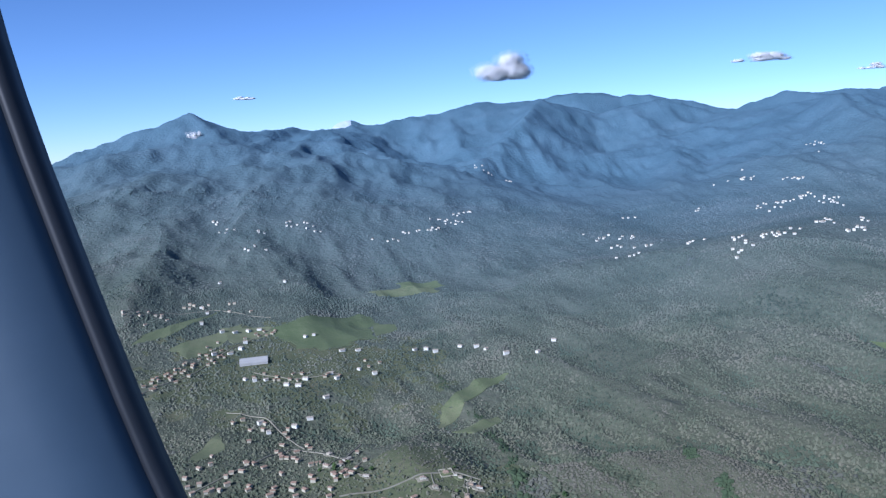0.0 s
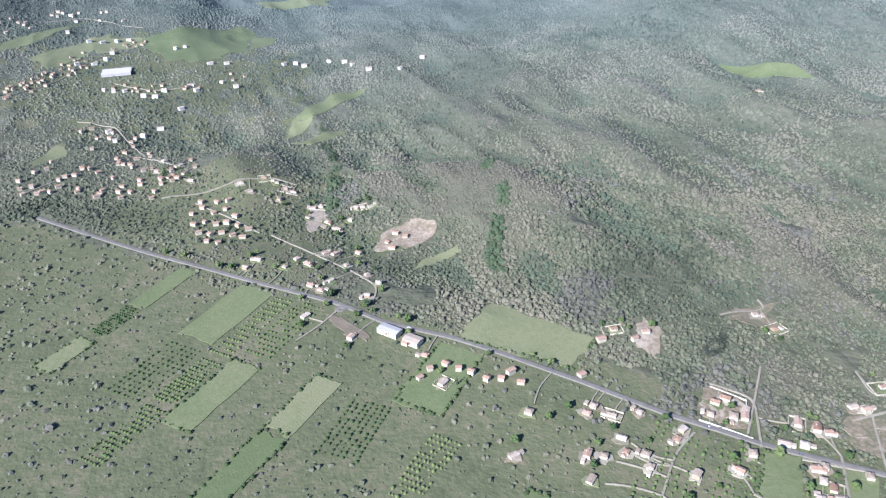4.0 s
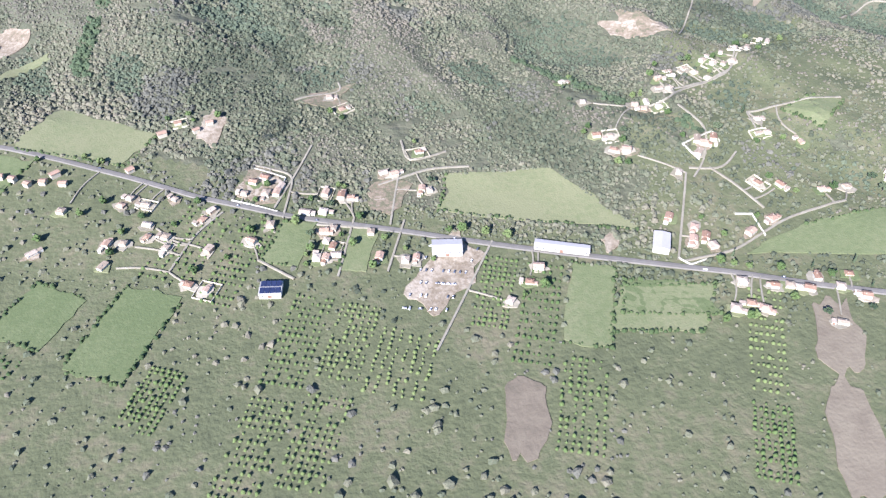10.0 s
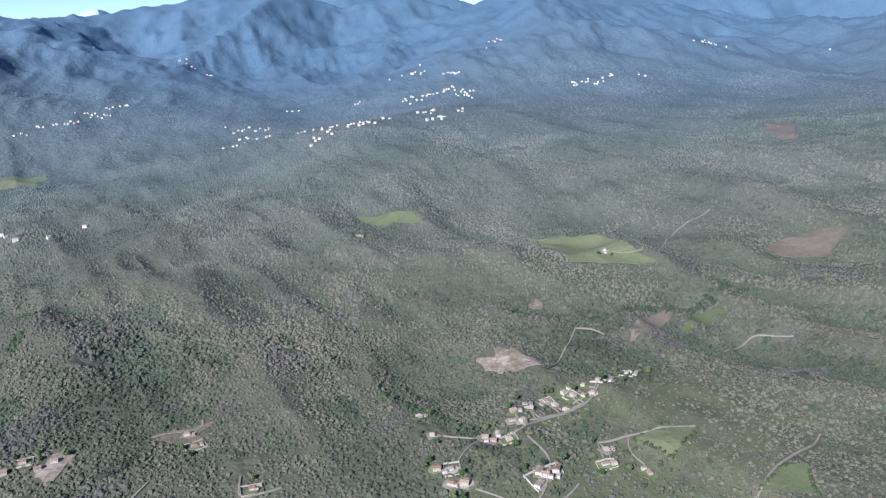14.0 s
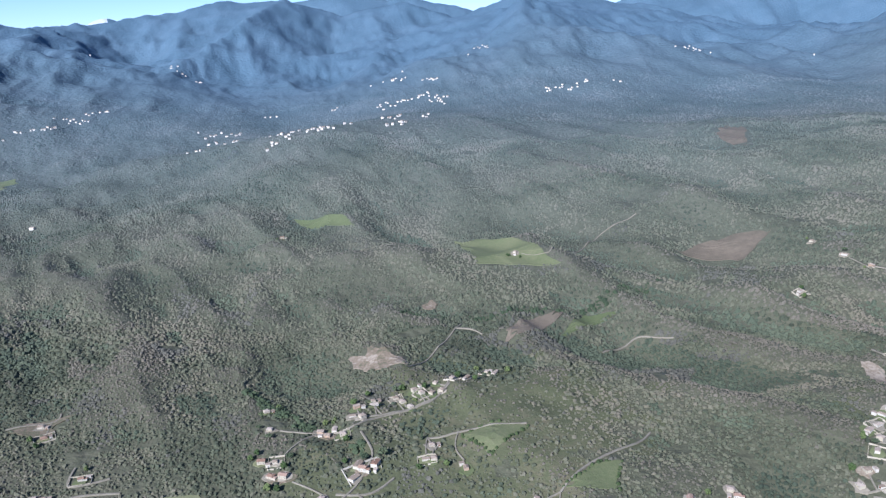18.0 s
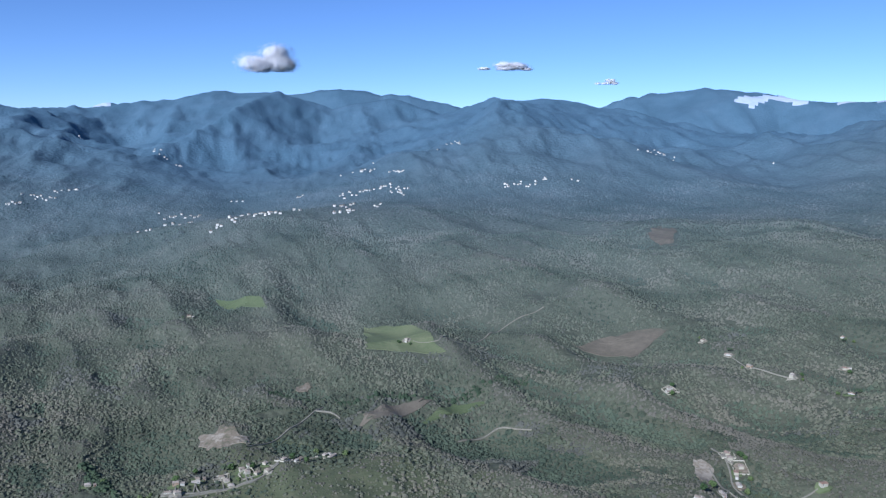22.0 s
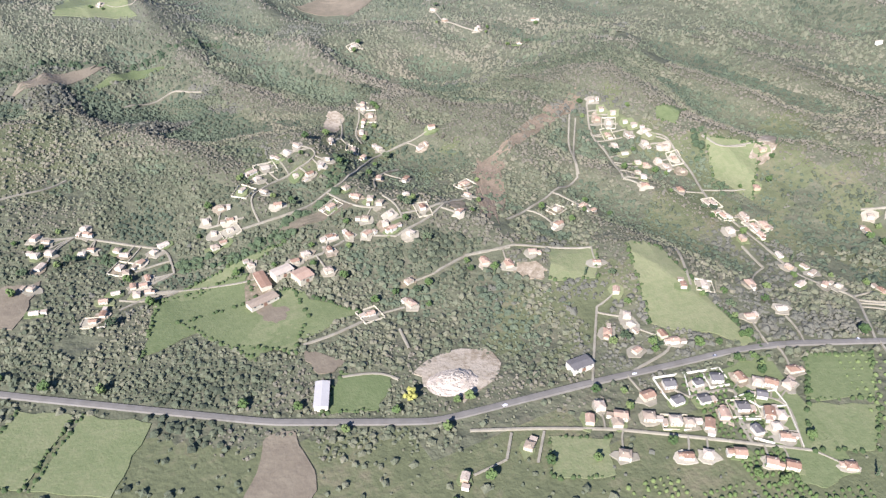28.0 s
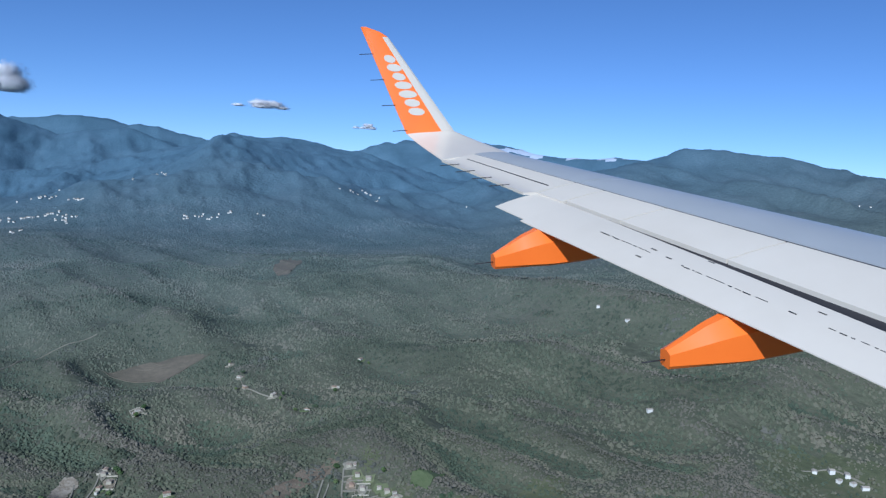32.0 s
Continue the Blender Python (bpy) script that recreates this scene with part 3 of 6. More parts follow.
PLANS = [(6.2, 4.6, 2.3, 0, 0, 0, 0, "cream two-storey house with a pale terracotta gable roof"),
         (5.4, 4.8, 2.2, 0, 2.0, 0, 1, "cream villa with a sun-bleached hipped tile roof"),
         (7.4, 4.4, 1.5, 0, 0, 1, 1, "long white bungalow with a sun-bleached tile roof"),
         (5.2, 4.4, 2.3, 2.6, 0, 1, 0, "white house with a side wing and terracotta roof"),
         (6.0, 5.0, 1.6, 2.8, 2.2, 0, 0, "cream bungalow with a side wing and hipped roof"),
         (5.8, 4.6, 2.4, 0, 0, 2, 1, "ochre two-storey house with a bleached tile roof"),
         (6.4, 5.0, 1.5, 0, 2.2, 2, 0, "low ochre house with a hipped terracotta roof"),
         (5.6, 5.2, 2.2, 0, 0, 1, 2, "white house with a dark slate roof")]
FIRST = {}
HOUSES = []
HOME = []


def place(plan, m):
    """A house of that plan at the pose m: built once, then copied."""
    if plan not in FIRST:
        wide, deep, high, wing, hip, wall, tile, label = PLANS[plan]
        FIRST[plan] = build_house(wide, deep, high, wing, hip, RENDER[wall], TILES[tile], label)
        FIRST[plan].matrix_basis = m
        return FIRST[plan]
    return copy_thing(FIRST[plan], m)


def nearest_way(x, y):
    """The direction of the nearest road, and how far off it runs."""
    best = (1e9, 0.0)
    for line in ROADS:
        d = np.hypot(line[:, 0] - x, line[:, 1] - y)
        i = int(np.argmin(d))
        j = min(i + 1, len(line) - 1)
        k = max(j - 1, 0)
        if d[i] < best[0]:
            best = (d[i], math.degrees(math.atan2(line[j, 1] - line[k, 1], line[j, 0] - line[k, 0])))
    return best


def far_village(group, places):
    """Small far houses, too far to tell their parts: walls and gable roofs in one mesh."""
    rng = random.Random(len(places))
    bm = bmesh.new()
    if "hill" in group:
        places = [(x + rng.gauss(0, 9), y + rng.gauss(0, 9)) for x, y in places for _ in range(4)]
    for x, y in places:
        n = bmesh.new()
        k = 0.43 if "rows" in group else 0.6 if "plain" in group else 0.46
        if any(math.dist((x, y), (hx, hy)) < 8 * k for hx, hy, _ in HOUSES):
            continue
        w, d, h = rng.uniform(3.0, 5.2), rng.uniform(2.6, 3.8), rng.uniform(3.0, 5.0)
        w, d, h = w * k, d * k, h * k
        box(n, -w, w, -d, d, -2, h)
        walls = len(n.faces)
        roof_mesh(n, -w, w, -d, d, h, d * 0.42, 0)
        n.faces.ensure_lookup_table()
        for f in n.faces[walls:]:
            f.material_index = 1
        n.transform(pose(x, y, up(x, y, 0.4), 0, 0, rng.uniform(-50, 50)))
        me = bpy.data.meshes.new("part")
        n.to_mesh(me)
        n.free()
        bm.from_mesh(me)
        bpy.data.meshes.remove(me)
        HOUSES.append((x, y, True))
        CLEAR.append(lambda qx, qy, x=x, y=y, r=(w + 2.5) ** 2: (qx - x) ** 2 + (qy - y) ** 2 < r)
    me = bpy.data.meshes.new("far_village")
    bm.to_mesh(me)
    bm.free()
    me.materials.append(RENDER[0] if "rows" in group else WHITEWASH)
    me.materials.append(TILES[0] if "rows" in group else TILES[1])
    tagged(new("far_village", me), "scattered pale village houses far off in the woods", "village", kind="stuff")


def houses(group, places, plans=(0, 1, 1, 2, 2, 3, 4, 5, 6), big=0.6):
    """A group of houses, each on its yard, turned to the nearest road."""
    if group.startswith("far") or "hill villages" in group or "rows" in group:
        far_village(group, places)
        return
    rng = random.Random(len(places) * 7 + places[0][0])
    for x, y in places:
        if any(math.dist((x, y), (hx, hy)) < 3.3 for hx, hy, _ in HOUSES):
            continue
        gap, way = nearest_way(x, y)
        turn = way + rng.uniform(-8, 8) + rng.choice((0, 0, 180, 90)) if gap < 40 else rng.uniform(-40, 40)
        if gap < 3.0:
            y += 2.2
        z = up(x, y, 0.55)
        size = big * rng.uniform(0.85, 1.15)
        plan = rng.choice(plans)
        ob = place(plan, pose(x, y, z, 0, 0, turn))
        ob.scale = (size, size, size)
        ob["group"] = group
        HOUSES.append((x, y, False))
        HOME.append((x, y, turn))
        yard(x, y, turn, rng)
        if 7 < gap < 32:
            drive(x, y, rng)


def drive(x, y, rng):
    """A narrow drive from a house to the nearest road."""
    line = min(ROADS, key=lambda r: np.hypot(r[:, 0] - x, r[:, 1] - y).min())
    i = int(np.argmin(np.hypot(line[:, 0] - x, line[:, 1] - y)))
    ex, ey = float(line[i, 0]), float(line[i, 1])
    bend = rng.uniform(-0.25, 0.25)
    ax, ay = x + (ex - x) * 0.2, y + (ey - y) * 0.2
    mx, my = (ax + ex) / 2 - bend * (ey - ay), (ay + ey) / 2 + bend * (ex - ax)
    DRIVES.append([(ax, ay), (mx, my), (ex, ey)])


DRIVES = []


def yard(x, y, turn, rng):
    """A pale yard round a house: an uneven sheet on the ground."""
    k = 10
    a = np.linspace(0, 2 * np.pi, k, endpoint=False)
    r = np.array([rng.uniform(2.2, 4.8) for _ in range(k)])
    c, s = math.cos(radians(turn)), math.sin(radians(turn))
    px, py = 1.15 * r * np.cos(a), 0.9 * r * np.sin(a)
    wx, wy = x + c * px - s * py, y + s * px + c * py
    ring = np.stack([wx, wy, height(wx, wy) + 0.52], -1)
    inner = np.stack([x + (wx - x) * 0.5, y + (wy - y) * 0.5, height(x + (wx - x) * 0.5, y + (wy - y) * 0.5) + 0.56], -1)
    low = ring - (0, 0, 1.1)
    v = np.concatenate([[(x, y, up(x, y, 0.57))], inner, ring, low])
    i = np.arange(k)
    j = (i + 1) % k
    tri = np.concatenate([np.stack([0 * i, 1 + i, 1 + j], -1), np.stack([1 + i, 1 + k + i, 1 + k + j], -1), np.stack([1 + i, 1 + k + j, 1 + j], -1),
                          np.stack([1 + k + i, 1 + 2 * k + i, 1 + 2 * k + j], -1), np.stack([1 + k + i, 1 + 2 * k + j, 1 + k + j], -1)])
    me = mesh_of("yard", v, tri)
    me.materials.append(rng.choice((YARD, YARD, SAND, TRACK, MEADOW, MEADOW)))
    CLEAR.append(lambda qx, qy: (qx - x) ** 2 + (qy - y) ** 2 < 24)
    tagged(new("yard", me), "pale gravel yard round a house", "yard", kind="structure")

# ---- where the fields, roads and houses lie ----
HIGHWAY = [(-160, 460), (-60, 400), (34, 346), (58, 332), (83, 312), (119, 296), (178, 260), (212, 236), (247, 217), (299, 194), (334, 177), (408, 142), (430, 132), (459, 116), (502, 96), (600, 45), (680, 5), (734, -13), (790, -14), (824, -16), (855, -18), (883, -23), (941, -42), (1060, -95), (1200, -170)]
road("highway", HIGHWAY, 2.6, ASPHALT, "grey asphalt main road across the plain")
road("lane", [(678.9, 126), (694.3, 129.2), (711.8, 129.4), (729.6, 140.7), (741.4, 149.1), (753.4, 169.9), (766.9, 191.2), (782.7, 198.4), (789, 198.7)], 1.0, TRACK, "pale narrow lane among gardens and scrub")
road("lane", [(694.3, 129.2), (692.3, 139.5), (692.6, 148.6), (705.5, 160.6), (718.7, 164.6), (729.1, 168.9), (733.1, 176), (729.7, 179.3)], 0.8, TRACK, "pale narrow lane among gardens and scrub")
road("lane", [(729.6, 140.7), (735.3, 131.2), (743.9, 122.6), (753.6, 117.8)], 0.8, TRACK, "pale narrow lane among gardens and scrub")
road("lane", [(687.8, 135), (680.7, 134.9), (671.2, 136.3)], 0.8, TRACK, "pale narrow lane among gardens and scrub")
road("lane", [(759.4, 111), (777.5, 112.6), (798.9, 124.5)], 0.8, TRACK, "pale narrow lane among gardens and scrub")
road("lane", [(763.6, 203.6), (762.6, 219.2), (769.1, 230.3), (772.4, 245.7), (773.6, 260.5)], 0.8, TRACK, "pale narrow lane among gardens and scrub")
road("lane", [(751, 202.4), (757.7, 228.6), (758.1, 235.6)], 0.8, TRACK, "pale narrow lane among gardens and scrub")
road("lane", [(754.6, 139.5), (756.1, 152.8), (765.3, 166.6), (776.6, 174)], 0.8, TRACK, "pale narrow lane among gardens and scrub")
road("lane", [(755.3, 129.6), (759.7, 118.7), (759, 108.6)], 0.8, TRACK, "pale narrow lane among gardens and scrub")
road("lane", [(892.2, 185), (882.1, 166.7), (870.3, 144.2), (867.4, 132.1)], 0.8, TRACK, "pale narrow lane among gardens and scrub")
road("lane", [(744, -21), (767, -28), (791, -37), (829, -57), (849, -68)], 0.95, TRACK, "pale narrow lane among gardens and scrub")
road("lane", [(849, -42), (857, -46), (847, -66)], 0.95, TRACK, "pale narrow lane among gardens and scrub")
road("lane", [(904, 194), (896, 173), (893, 143), (885, 116)], 0.95, TRACK, "pale narrow lane among gardens and scrub")
road("lane", [(930, 140), (929, 116), (920, 88), (920, 55), (919, 18), (931, -3), (912, -31)], 0.95, TRACK, "pale narrow lane among gardens and scrub")
road("lane", [(753, 97), (773, 106), (792, 122)], 0.95, TRACK, "pale narrow lane among gardens and scrub")
road("lane", [(762, 69), (782, 77), (800, 73)], 0.95, TRACK, "pale narrow lane among gardens and scrub")
road("lane", [(611, 149), (628, 142), (651, 129), (653, 110)], 0.95, TRACK, "pale narrow lane among gardens and scrub")
road("lane", [(654, 96), (683, 91), (718, 98)], 0.95, TRACK, "pale narrow lane among gardens and scrub")
road("lane", [(819, 25), (795, -15)], 0.95, TRACK, "pale narrow lane among gardens and scrub")
road("lane", [(873, 49), (861, 20)], 0.95, TRACK, "pale narrow lane among gardens and scrub")
road("lane", [(336, 178), (297, 123)], 0.95, TRACK, "pale narrow lane among gardens and scrub")
road("lane", [(452, 259), (475, 262), (503, 269), (513, 281)], 0.95, TRACK, "pale narrow lane among gardens and scrub")
road("lane", [(458, 244), (463, 222), (452, 202), (441, 192)], 0.95, TRACK, "pale narrow lane among gardens and scrub")
road("lane", [(541, 380), (523, 352), (493, 312)], 0.95, TRACK, "pale narrow lane among gardens and scrub")
road("lane", [(535, 371), (548, 370), (552, 360)], 0.95, TRACK, "pale narrow lane among gardens and scrub")
road("lane", [(301, 201), (287, 170)], 0.95, TRACK, "pale narrow lane among gardens and scrub")
road("lane", [(279, 208), (266, 172)], 0.95, TRACK, "pale narrow lane among gardens and scrub")
road("lane", [(234, 190), (248, 175)], 0.95, TRACK, "pale narrow lane among gardens and scrub")
road("lane", [(197, 191), (209, 213), (221, 224)], 0.95, TRACK, "pale narrow lane among gardens and scrub")
road("lane", [(267, 265), (257, 246), (244, 222)], 0.95, TRACK, "pale narrow lane among gardens and scrub")
road("lane", [(439, 196), (425, 171), (410, 145)], 0.95, TRACK, "pale narrow lane among gardens and scrub")
road("lane", [(412, 144), (436, 144), (471, 157), (501, 159)], 0.95, TRACK, "pale narrow lane among gardens and scrub")
road("lane", [(452, 197), (458, 185), (463, 165)], 0.95, TRACK, "pale narrow lane among gardens and scrub")
road("lane", [(58, 327), (48, 312), (37, 301)], 0.95, TRACK, "pale narrow lane among gardens and scrub")
road("lane", [(6, 424), (37, 395), (65, 365), (79, 346), (76, 331)], 0.95, TRACK, "pale narrow lane among gardens and scrub")
road("lane", [(-55, 474), (-27, 449), (-2, 427)], 0.95, TRACK, "pale narrow lane among gardens and scrub")
road("lane", [(779, 76), (801, 74), (818, 69), (835, 60)], 0.95, TRACK, "pale narrow lane among gardens and scrub")
road("lane", [(962, 116), (949, 120), (946, 134)], 0.95, TRACK, "pale narrow lane among gardens and scrub")
road("lane", [(882, 399), (889, 379), (900, 359)], 0.95, TRACK, "pale narrow lane among gardens and scrub")
road("lane", [(890, 189), (878, 166), (866, 131)], 0.95, TRACK, "pale narrow lane among gardens and scrub")
road("lane", [(866, 131), (832, 110), (809, 98)], 0.95, TRACK, "pale narrow lane among gardens and scrub")
road("lane", [(491, 231), (515, 230), (543, 227)], 0.95, TRACK, "pale narrow lane among gardens and scrub")
road("lane", [(542, 171), (560, 186), (594, 201), (604, 210)], 0.95, TRACK, "pale narrow lane among gardens and scrub")
road("lane", [(698, 42), (712, 44), (732, 52)], 0.95, TRACK, "pale narrow lane among gardens and scrub")
road("lane", [(737, 40), (737, 27)], 0.95, TRACK, "pale narrow lane among gardens and scrub")
road("lane", [(708, 19), (725, 17), (728, 11)], 0.95, TRACK, "pale narrow lane among gardens and scrub")
road("lane", [(909, 46), (908, 29)], 0.95, TRACK, "pale narrow lane among gardens and scrub")
road("lane", [(952, 120), (976, 113)], 0.95, TRACK, "pale narrow lane among gardens and scrub")
road("lane", [(1000, 49), (992, 42), (983, 21)], 0.95, TRACK, "pale narrow lane among gardens and scrub")
road("lane", [(988, 54), (1002, 47), (1020, 38)], 0.95, TRACK, "pale narrow lane among gardens and scrub")
road("lane", [(757, -27), (751, -37)], 0.95, TRACK, "pale narrow lane among gardens and scrub")
road("lane", [(768, -30), (760, -42)], 0.95, TRACK, "pale narrow lane among gardens and scrub")
road("lane", [(841, -39), (834, -46), (834, -57)], 0.95, TRACK, "pale narrow lane among gardens and scrub")
road("lane", [(813, -14), (836, -8), (834, -2)], 0.95, TRACK, "pale narrow lane among gardens and scrub")
road("lane", [(294, 228), (303, 230), (321, 234), (340, 230)], 0.95, TRACK, "pale narrow lane among gardens and scrub")
road("lane", [(294, 199), (300, 218), (304, 230)], 0.95, TRACK, "pale narrow lane among gardens and scrub")
road("lane", [(312, 260), (311, 241), (332, 245)], 0.95, TRACK, "pale narrow lane among gardens and scrub")
road("lane", [(263, 309), (279, 313), (291, 312), (289, 322)], 0.95, TRACK, "pale narrow lane among gardens and scrub")
road("lane", [(247, 214), (256, 245), (237, 256)], 0.95, TRACK, "pale narrow lane among gardens and scrub")
road("lane", [(470, 204), (458, 194), (442, 199)], 0.95, TRACK, "pale narrow lane among gardens and scrub")
road("lane", [(437, 252), (454, 249), (466, 259), (501, 267), (514, 285)], 0.95, TRACK, "pale narrow lane among gardens and scrub")
road("lane", [(1191, 109), (1213, 105), (1216, 82)], 0.95, TRACK, "pale narrow lane among gardens and scrub")
road("lane", [(631, 340), (664, 356), (683, 338)], 0.95, TRACK, "pale narrow lane among gardens and scrub")
road("lane", [(644, 491), (727, 586), (774, 600)], 0.95, TRACK, "pale narrow lane among gardens and scrub")
road("lane", [(-305, 711), (-276, 759), (-263, 853), (-228, 937)], 0.95, TRACK, "pale narrow lane among gardens and scrub")
road("lane", [(-186, 497), (-160, 535), (-134, 589), (-86, 541), (-79, 588)], 0.95, TRACK, "pale narrow lane among gardens and scrub")
road("lane", [(-211, 669), (-171, 652), (-124, 585)], 0.95, TRACK, "pale narrow lane among gardens and scrub")
road("lane", [(-213, 782), (-165, 753), (-121, 771)], 0.95, TRACK, "pale narrow lane among gardens and scrub")
road("lane", [(-82, 484), (-44, 491), (-6, 502), (14, 499)], 0.95, TRACK, "pale narrow lane among gardens and scrub")
road("lane", [(-403, 917), (-368, 970), (-319, 1002), (-237, 975)], 0.95, TRACK, "pale narrow lane among gardens and scrub")
road("lane", [(-79, 518), (-71, 538)], 0.95, TRACK, "pale narrow lane among gardens and scrub")
field("meadow", [(850, 55), (863, 49), (866, -20), (834, 8)])
field("meadow", [(817, 68), (837, 58), (827, 40), (808, 48)])
field("meadow", [(653, 72), (698, 80), (724, 55), (679, 40)])
field("meadow", [(644, 90), (677, 105), (704, 113), (659, 88)])
field("meadow", [(708, 21), (727, 14), (717, -1), (697, 4)])
field("meadow", [(880, -29), (904, -37), (888, -57), (864, -48)])
field("meadow", [(862, -50), (887, -59), (870, -75), (849, -68)])
field("meadow", [(938, 171), (957, 167), (940, 152), (935, 163)])
field("meadow", [(947, 133), (970, 113), (944, 83), (937, 106)])
field("meadow", [(769, -33), (788, -40), (781, -55), (762, -49)])
field("meadow", [(140, 328), (192, 290), (176, 269), (121, 295)])
field("meadow", [(247, 212), (262, 209), (250, 181), (235, 190)])
field("meadow", [(276, 201), (288, 196), (278, 173), (267, 176)])
field("meadow", [(327, 227), (379, 218), (401, 168), (318, 204)])
field("meadow", [(380, 138), (419, 128), (401, 106), (365, 116)])
field("meadow", [(382, 141), (407, 133), (414, 112), (375, 123)])
field("meadow", [(438, 142), (476, 151), (528, 150), (505, 123)])
field("meadow", [(-220, 925), (-122, 1039), (-93, 911), (-182, 860)])
field("meadow", [(-289, 927), (-231, 944), (-220, 925), (-262, 877)])
field("meadow", [(-17, 632), (-14, 677), (8, 677), (-3, 650)])
field("meadow", [(-14, 677), (18, 738), (56, 753), (8, 677)])
field("meadow", [(-7, 611), (36, 651), (39, 638), (14, 602)])
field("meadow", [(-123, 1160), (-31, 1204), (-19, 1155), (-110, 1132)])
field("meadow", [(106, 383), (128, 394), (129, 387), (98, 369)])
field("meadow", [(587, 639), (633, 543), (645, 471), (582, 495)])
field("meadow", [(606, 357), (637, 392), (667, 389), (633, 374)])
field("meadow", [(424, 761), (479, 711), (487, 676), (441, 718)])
field("meadow", [(544, 174), (566, 187), (577, 185), (567, 165)])
field("meadow", [(645, 89), (683, 97), (685, 76), (638, 53)])
field("meadow", [(673, 50), (701, 81), (703, 59), (694, 39)])
field("meadow", [(508, 227), (529, 232), (543, 224), (519, 207)])
field("meadow", [(-233, 926), (-127, 1049), (-97, 1012), (-168, 876)])
field("meadow", [(-324, 845), (-268, 950), (-264, 908), (-294, 812)])
field("meadow", [(-366, 838), (-337, 883), (-310, 998), (-363, 881)])
field("meadow", [(-207, 556), (-202, 616), (-187, 581), (-199, 546)])
field("meadow", [(-88, 1207), (-25, 1223), (-7, 1194), (-68, 1167)])
field("meadow", [(-161, 872), (-130, 917), (-123, 881), (-155, 857)])
field("meadow", [(-108, 1005), (-77, 998), (-71, 963), (-96, 924)])
field("bare_field", [(700, 122), (733, 132), (744, 127), (711, 118)])
field("bare_field", [(696, 39), (705, 35), (712, 23), (700, 21)])
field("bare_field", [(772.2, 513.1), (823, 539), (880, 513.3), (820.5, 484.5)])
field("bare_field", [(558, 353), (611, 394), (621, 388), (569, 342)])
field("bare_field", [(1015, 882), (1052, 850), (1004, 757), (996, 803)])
field("earth_scar", [(815, 154), (828, 158), (811, 104), (801, 104)])
field("earth_scar", [(865, 182), (901, 209), (902, 200), (830, 153)])
field("bare_field", [(48, 321), (60, 321), (80, 297), (67, 299)])
field("bare_field", [(569, 106), (588, 122), (601, 120), (592, 84)])
field("earth_scar", [(867, 192), (901, 206), (902, 197), (875, 185)])
field("bare_field", [(684, 72), (697, 70), (695, 57), (685, 61)])
field("earth_scar", [(863, 184), (865, 179), (832, 154), (831, 165)])
field("earth_scar", [(809, 142), (815, 141), (807, 102), (797, 98)])
field("sandy_lot", [(797, 65), (811, 58), (808, 48), (797, 54)])
field("sandy_lot", [(732.7, 11.9), (756.9, 23.6), (770.7, 8.9), (746.2, -12)])
field("sandy_lot", [(309, 187), (334, 178), (305, 138), (285, 144)])
field("sandy_lot", [(72, 386), (80, 430), (113, 430), (119, 410)])
field("sandy_lot", [(214, 305), (227, 300), (223, 275), (209, 279)])
field("sandy_lot", [(270, 315), (294, 312), (288, 293), (270, 302)])
field("sandy_lot", [(292, 233), (311, 232), (301, 205), (286, 213)])
field("sandy_lot", [(469, 357), (488, 339), (484, 319), (464, 330)])
field("sandy_lot", [(519, 433), (533, 439), (533, 424), (522, 422)])
field("sandy_lot", [(469, 340), (478, 341), (483, 319), (473, 321)])
field("sandy_lot", [(683, 97), (691, 99), (691, 77), (680, 74)])
field("sandy_lot", [(230, 253), (254, 248), (244, 222), (226, 235)])
field("sandy_lot", [(752, 245), (760, 242), (759, 231), (750, 233)])
field("sandy_lot", [(681, 75), (687, 97), (694, 94), (691, 73)])
field("sandy_lot", [(22, 470), (34, 476), (42, 439), (29, 428)])
field("sandy_lot", [(749, 238), (761, 238), (753, 218), (743, 220)])
field("sandy_lot", [(287, 221), (302, 224), (300, 214), (288, 213)])
field("sandy_lot", [(266, 314), (295, 319), (294, 308), (268, 302)])
field("sandy_lot", [(210, 286), (223, 300), (221, 284), (213, 281)])
field("sandy_lot", [(467, 334), (497, 335), (489, 316), (470, 324)])
field("sandy_lot", [(225, 234), (237, 249), (252, 242), (246, 230)])
field("sandy_lot", [(385, 170), (391, 168), (388, 158), (381, 158)])
field("sandy_lot", [(787, 121), (797, 118), (790, 103), (784, 106)])
field("sandy_lot", [(954, -9), (960, -12), (952, -20), (948, -16)])
field("sandy_lot", [(961, 112), (997, 133), (977, 106), (959, 99)])
field("earth_scar", [(902, 211), (902, 201), (863, 179), (860, 185)])
field("earth_scar", [(820, 161), (838, 160), (825, 141), (811, 145)])
road("lane", [(824.8, -33.2), (834.1, -33.7), (843.4, -34.1), (844.1, -37.4), (841.2, -39.4), (836.9, -40.1), (834.1, -48.4), (832.2, -58.5)], 0.95, TRACK, "pale narrow lane among gardens and scrub")
road("lane", [(261.7, 207.2), (295.9, 195.3)], 0.95, TRACK, "pale narrow lane among gardens and scrub")
field("sandy_lot", [(459.5, 357), (482.6, 331.3), (470.4, 324.4), (458.8, 338.7)])
field("sandy_lot", [(411.8, 225.3), (425, 220.6), (421, 212.4), (407.8, 216.5)])
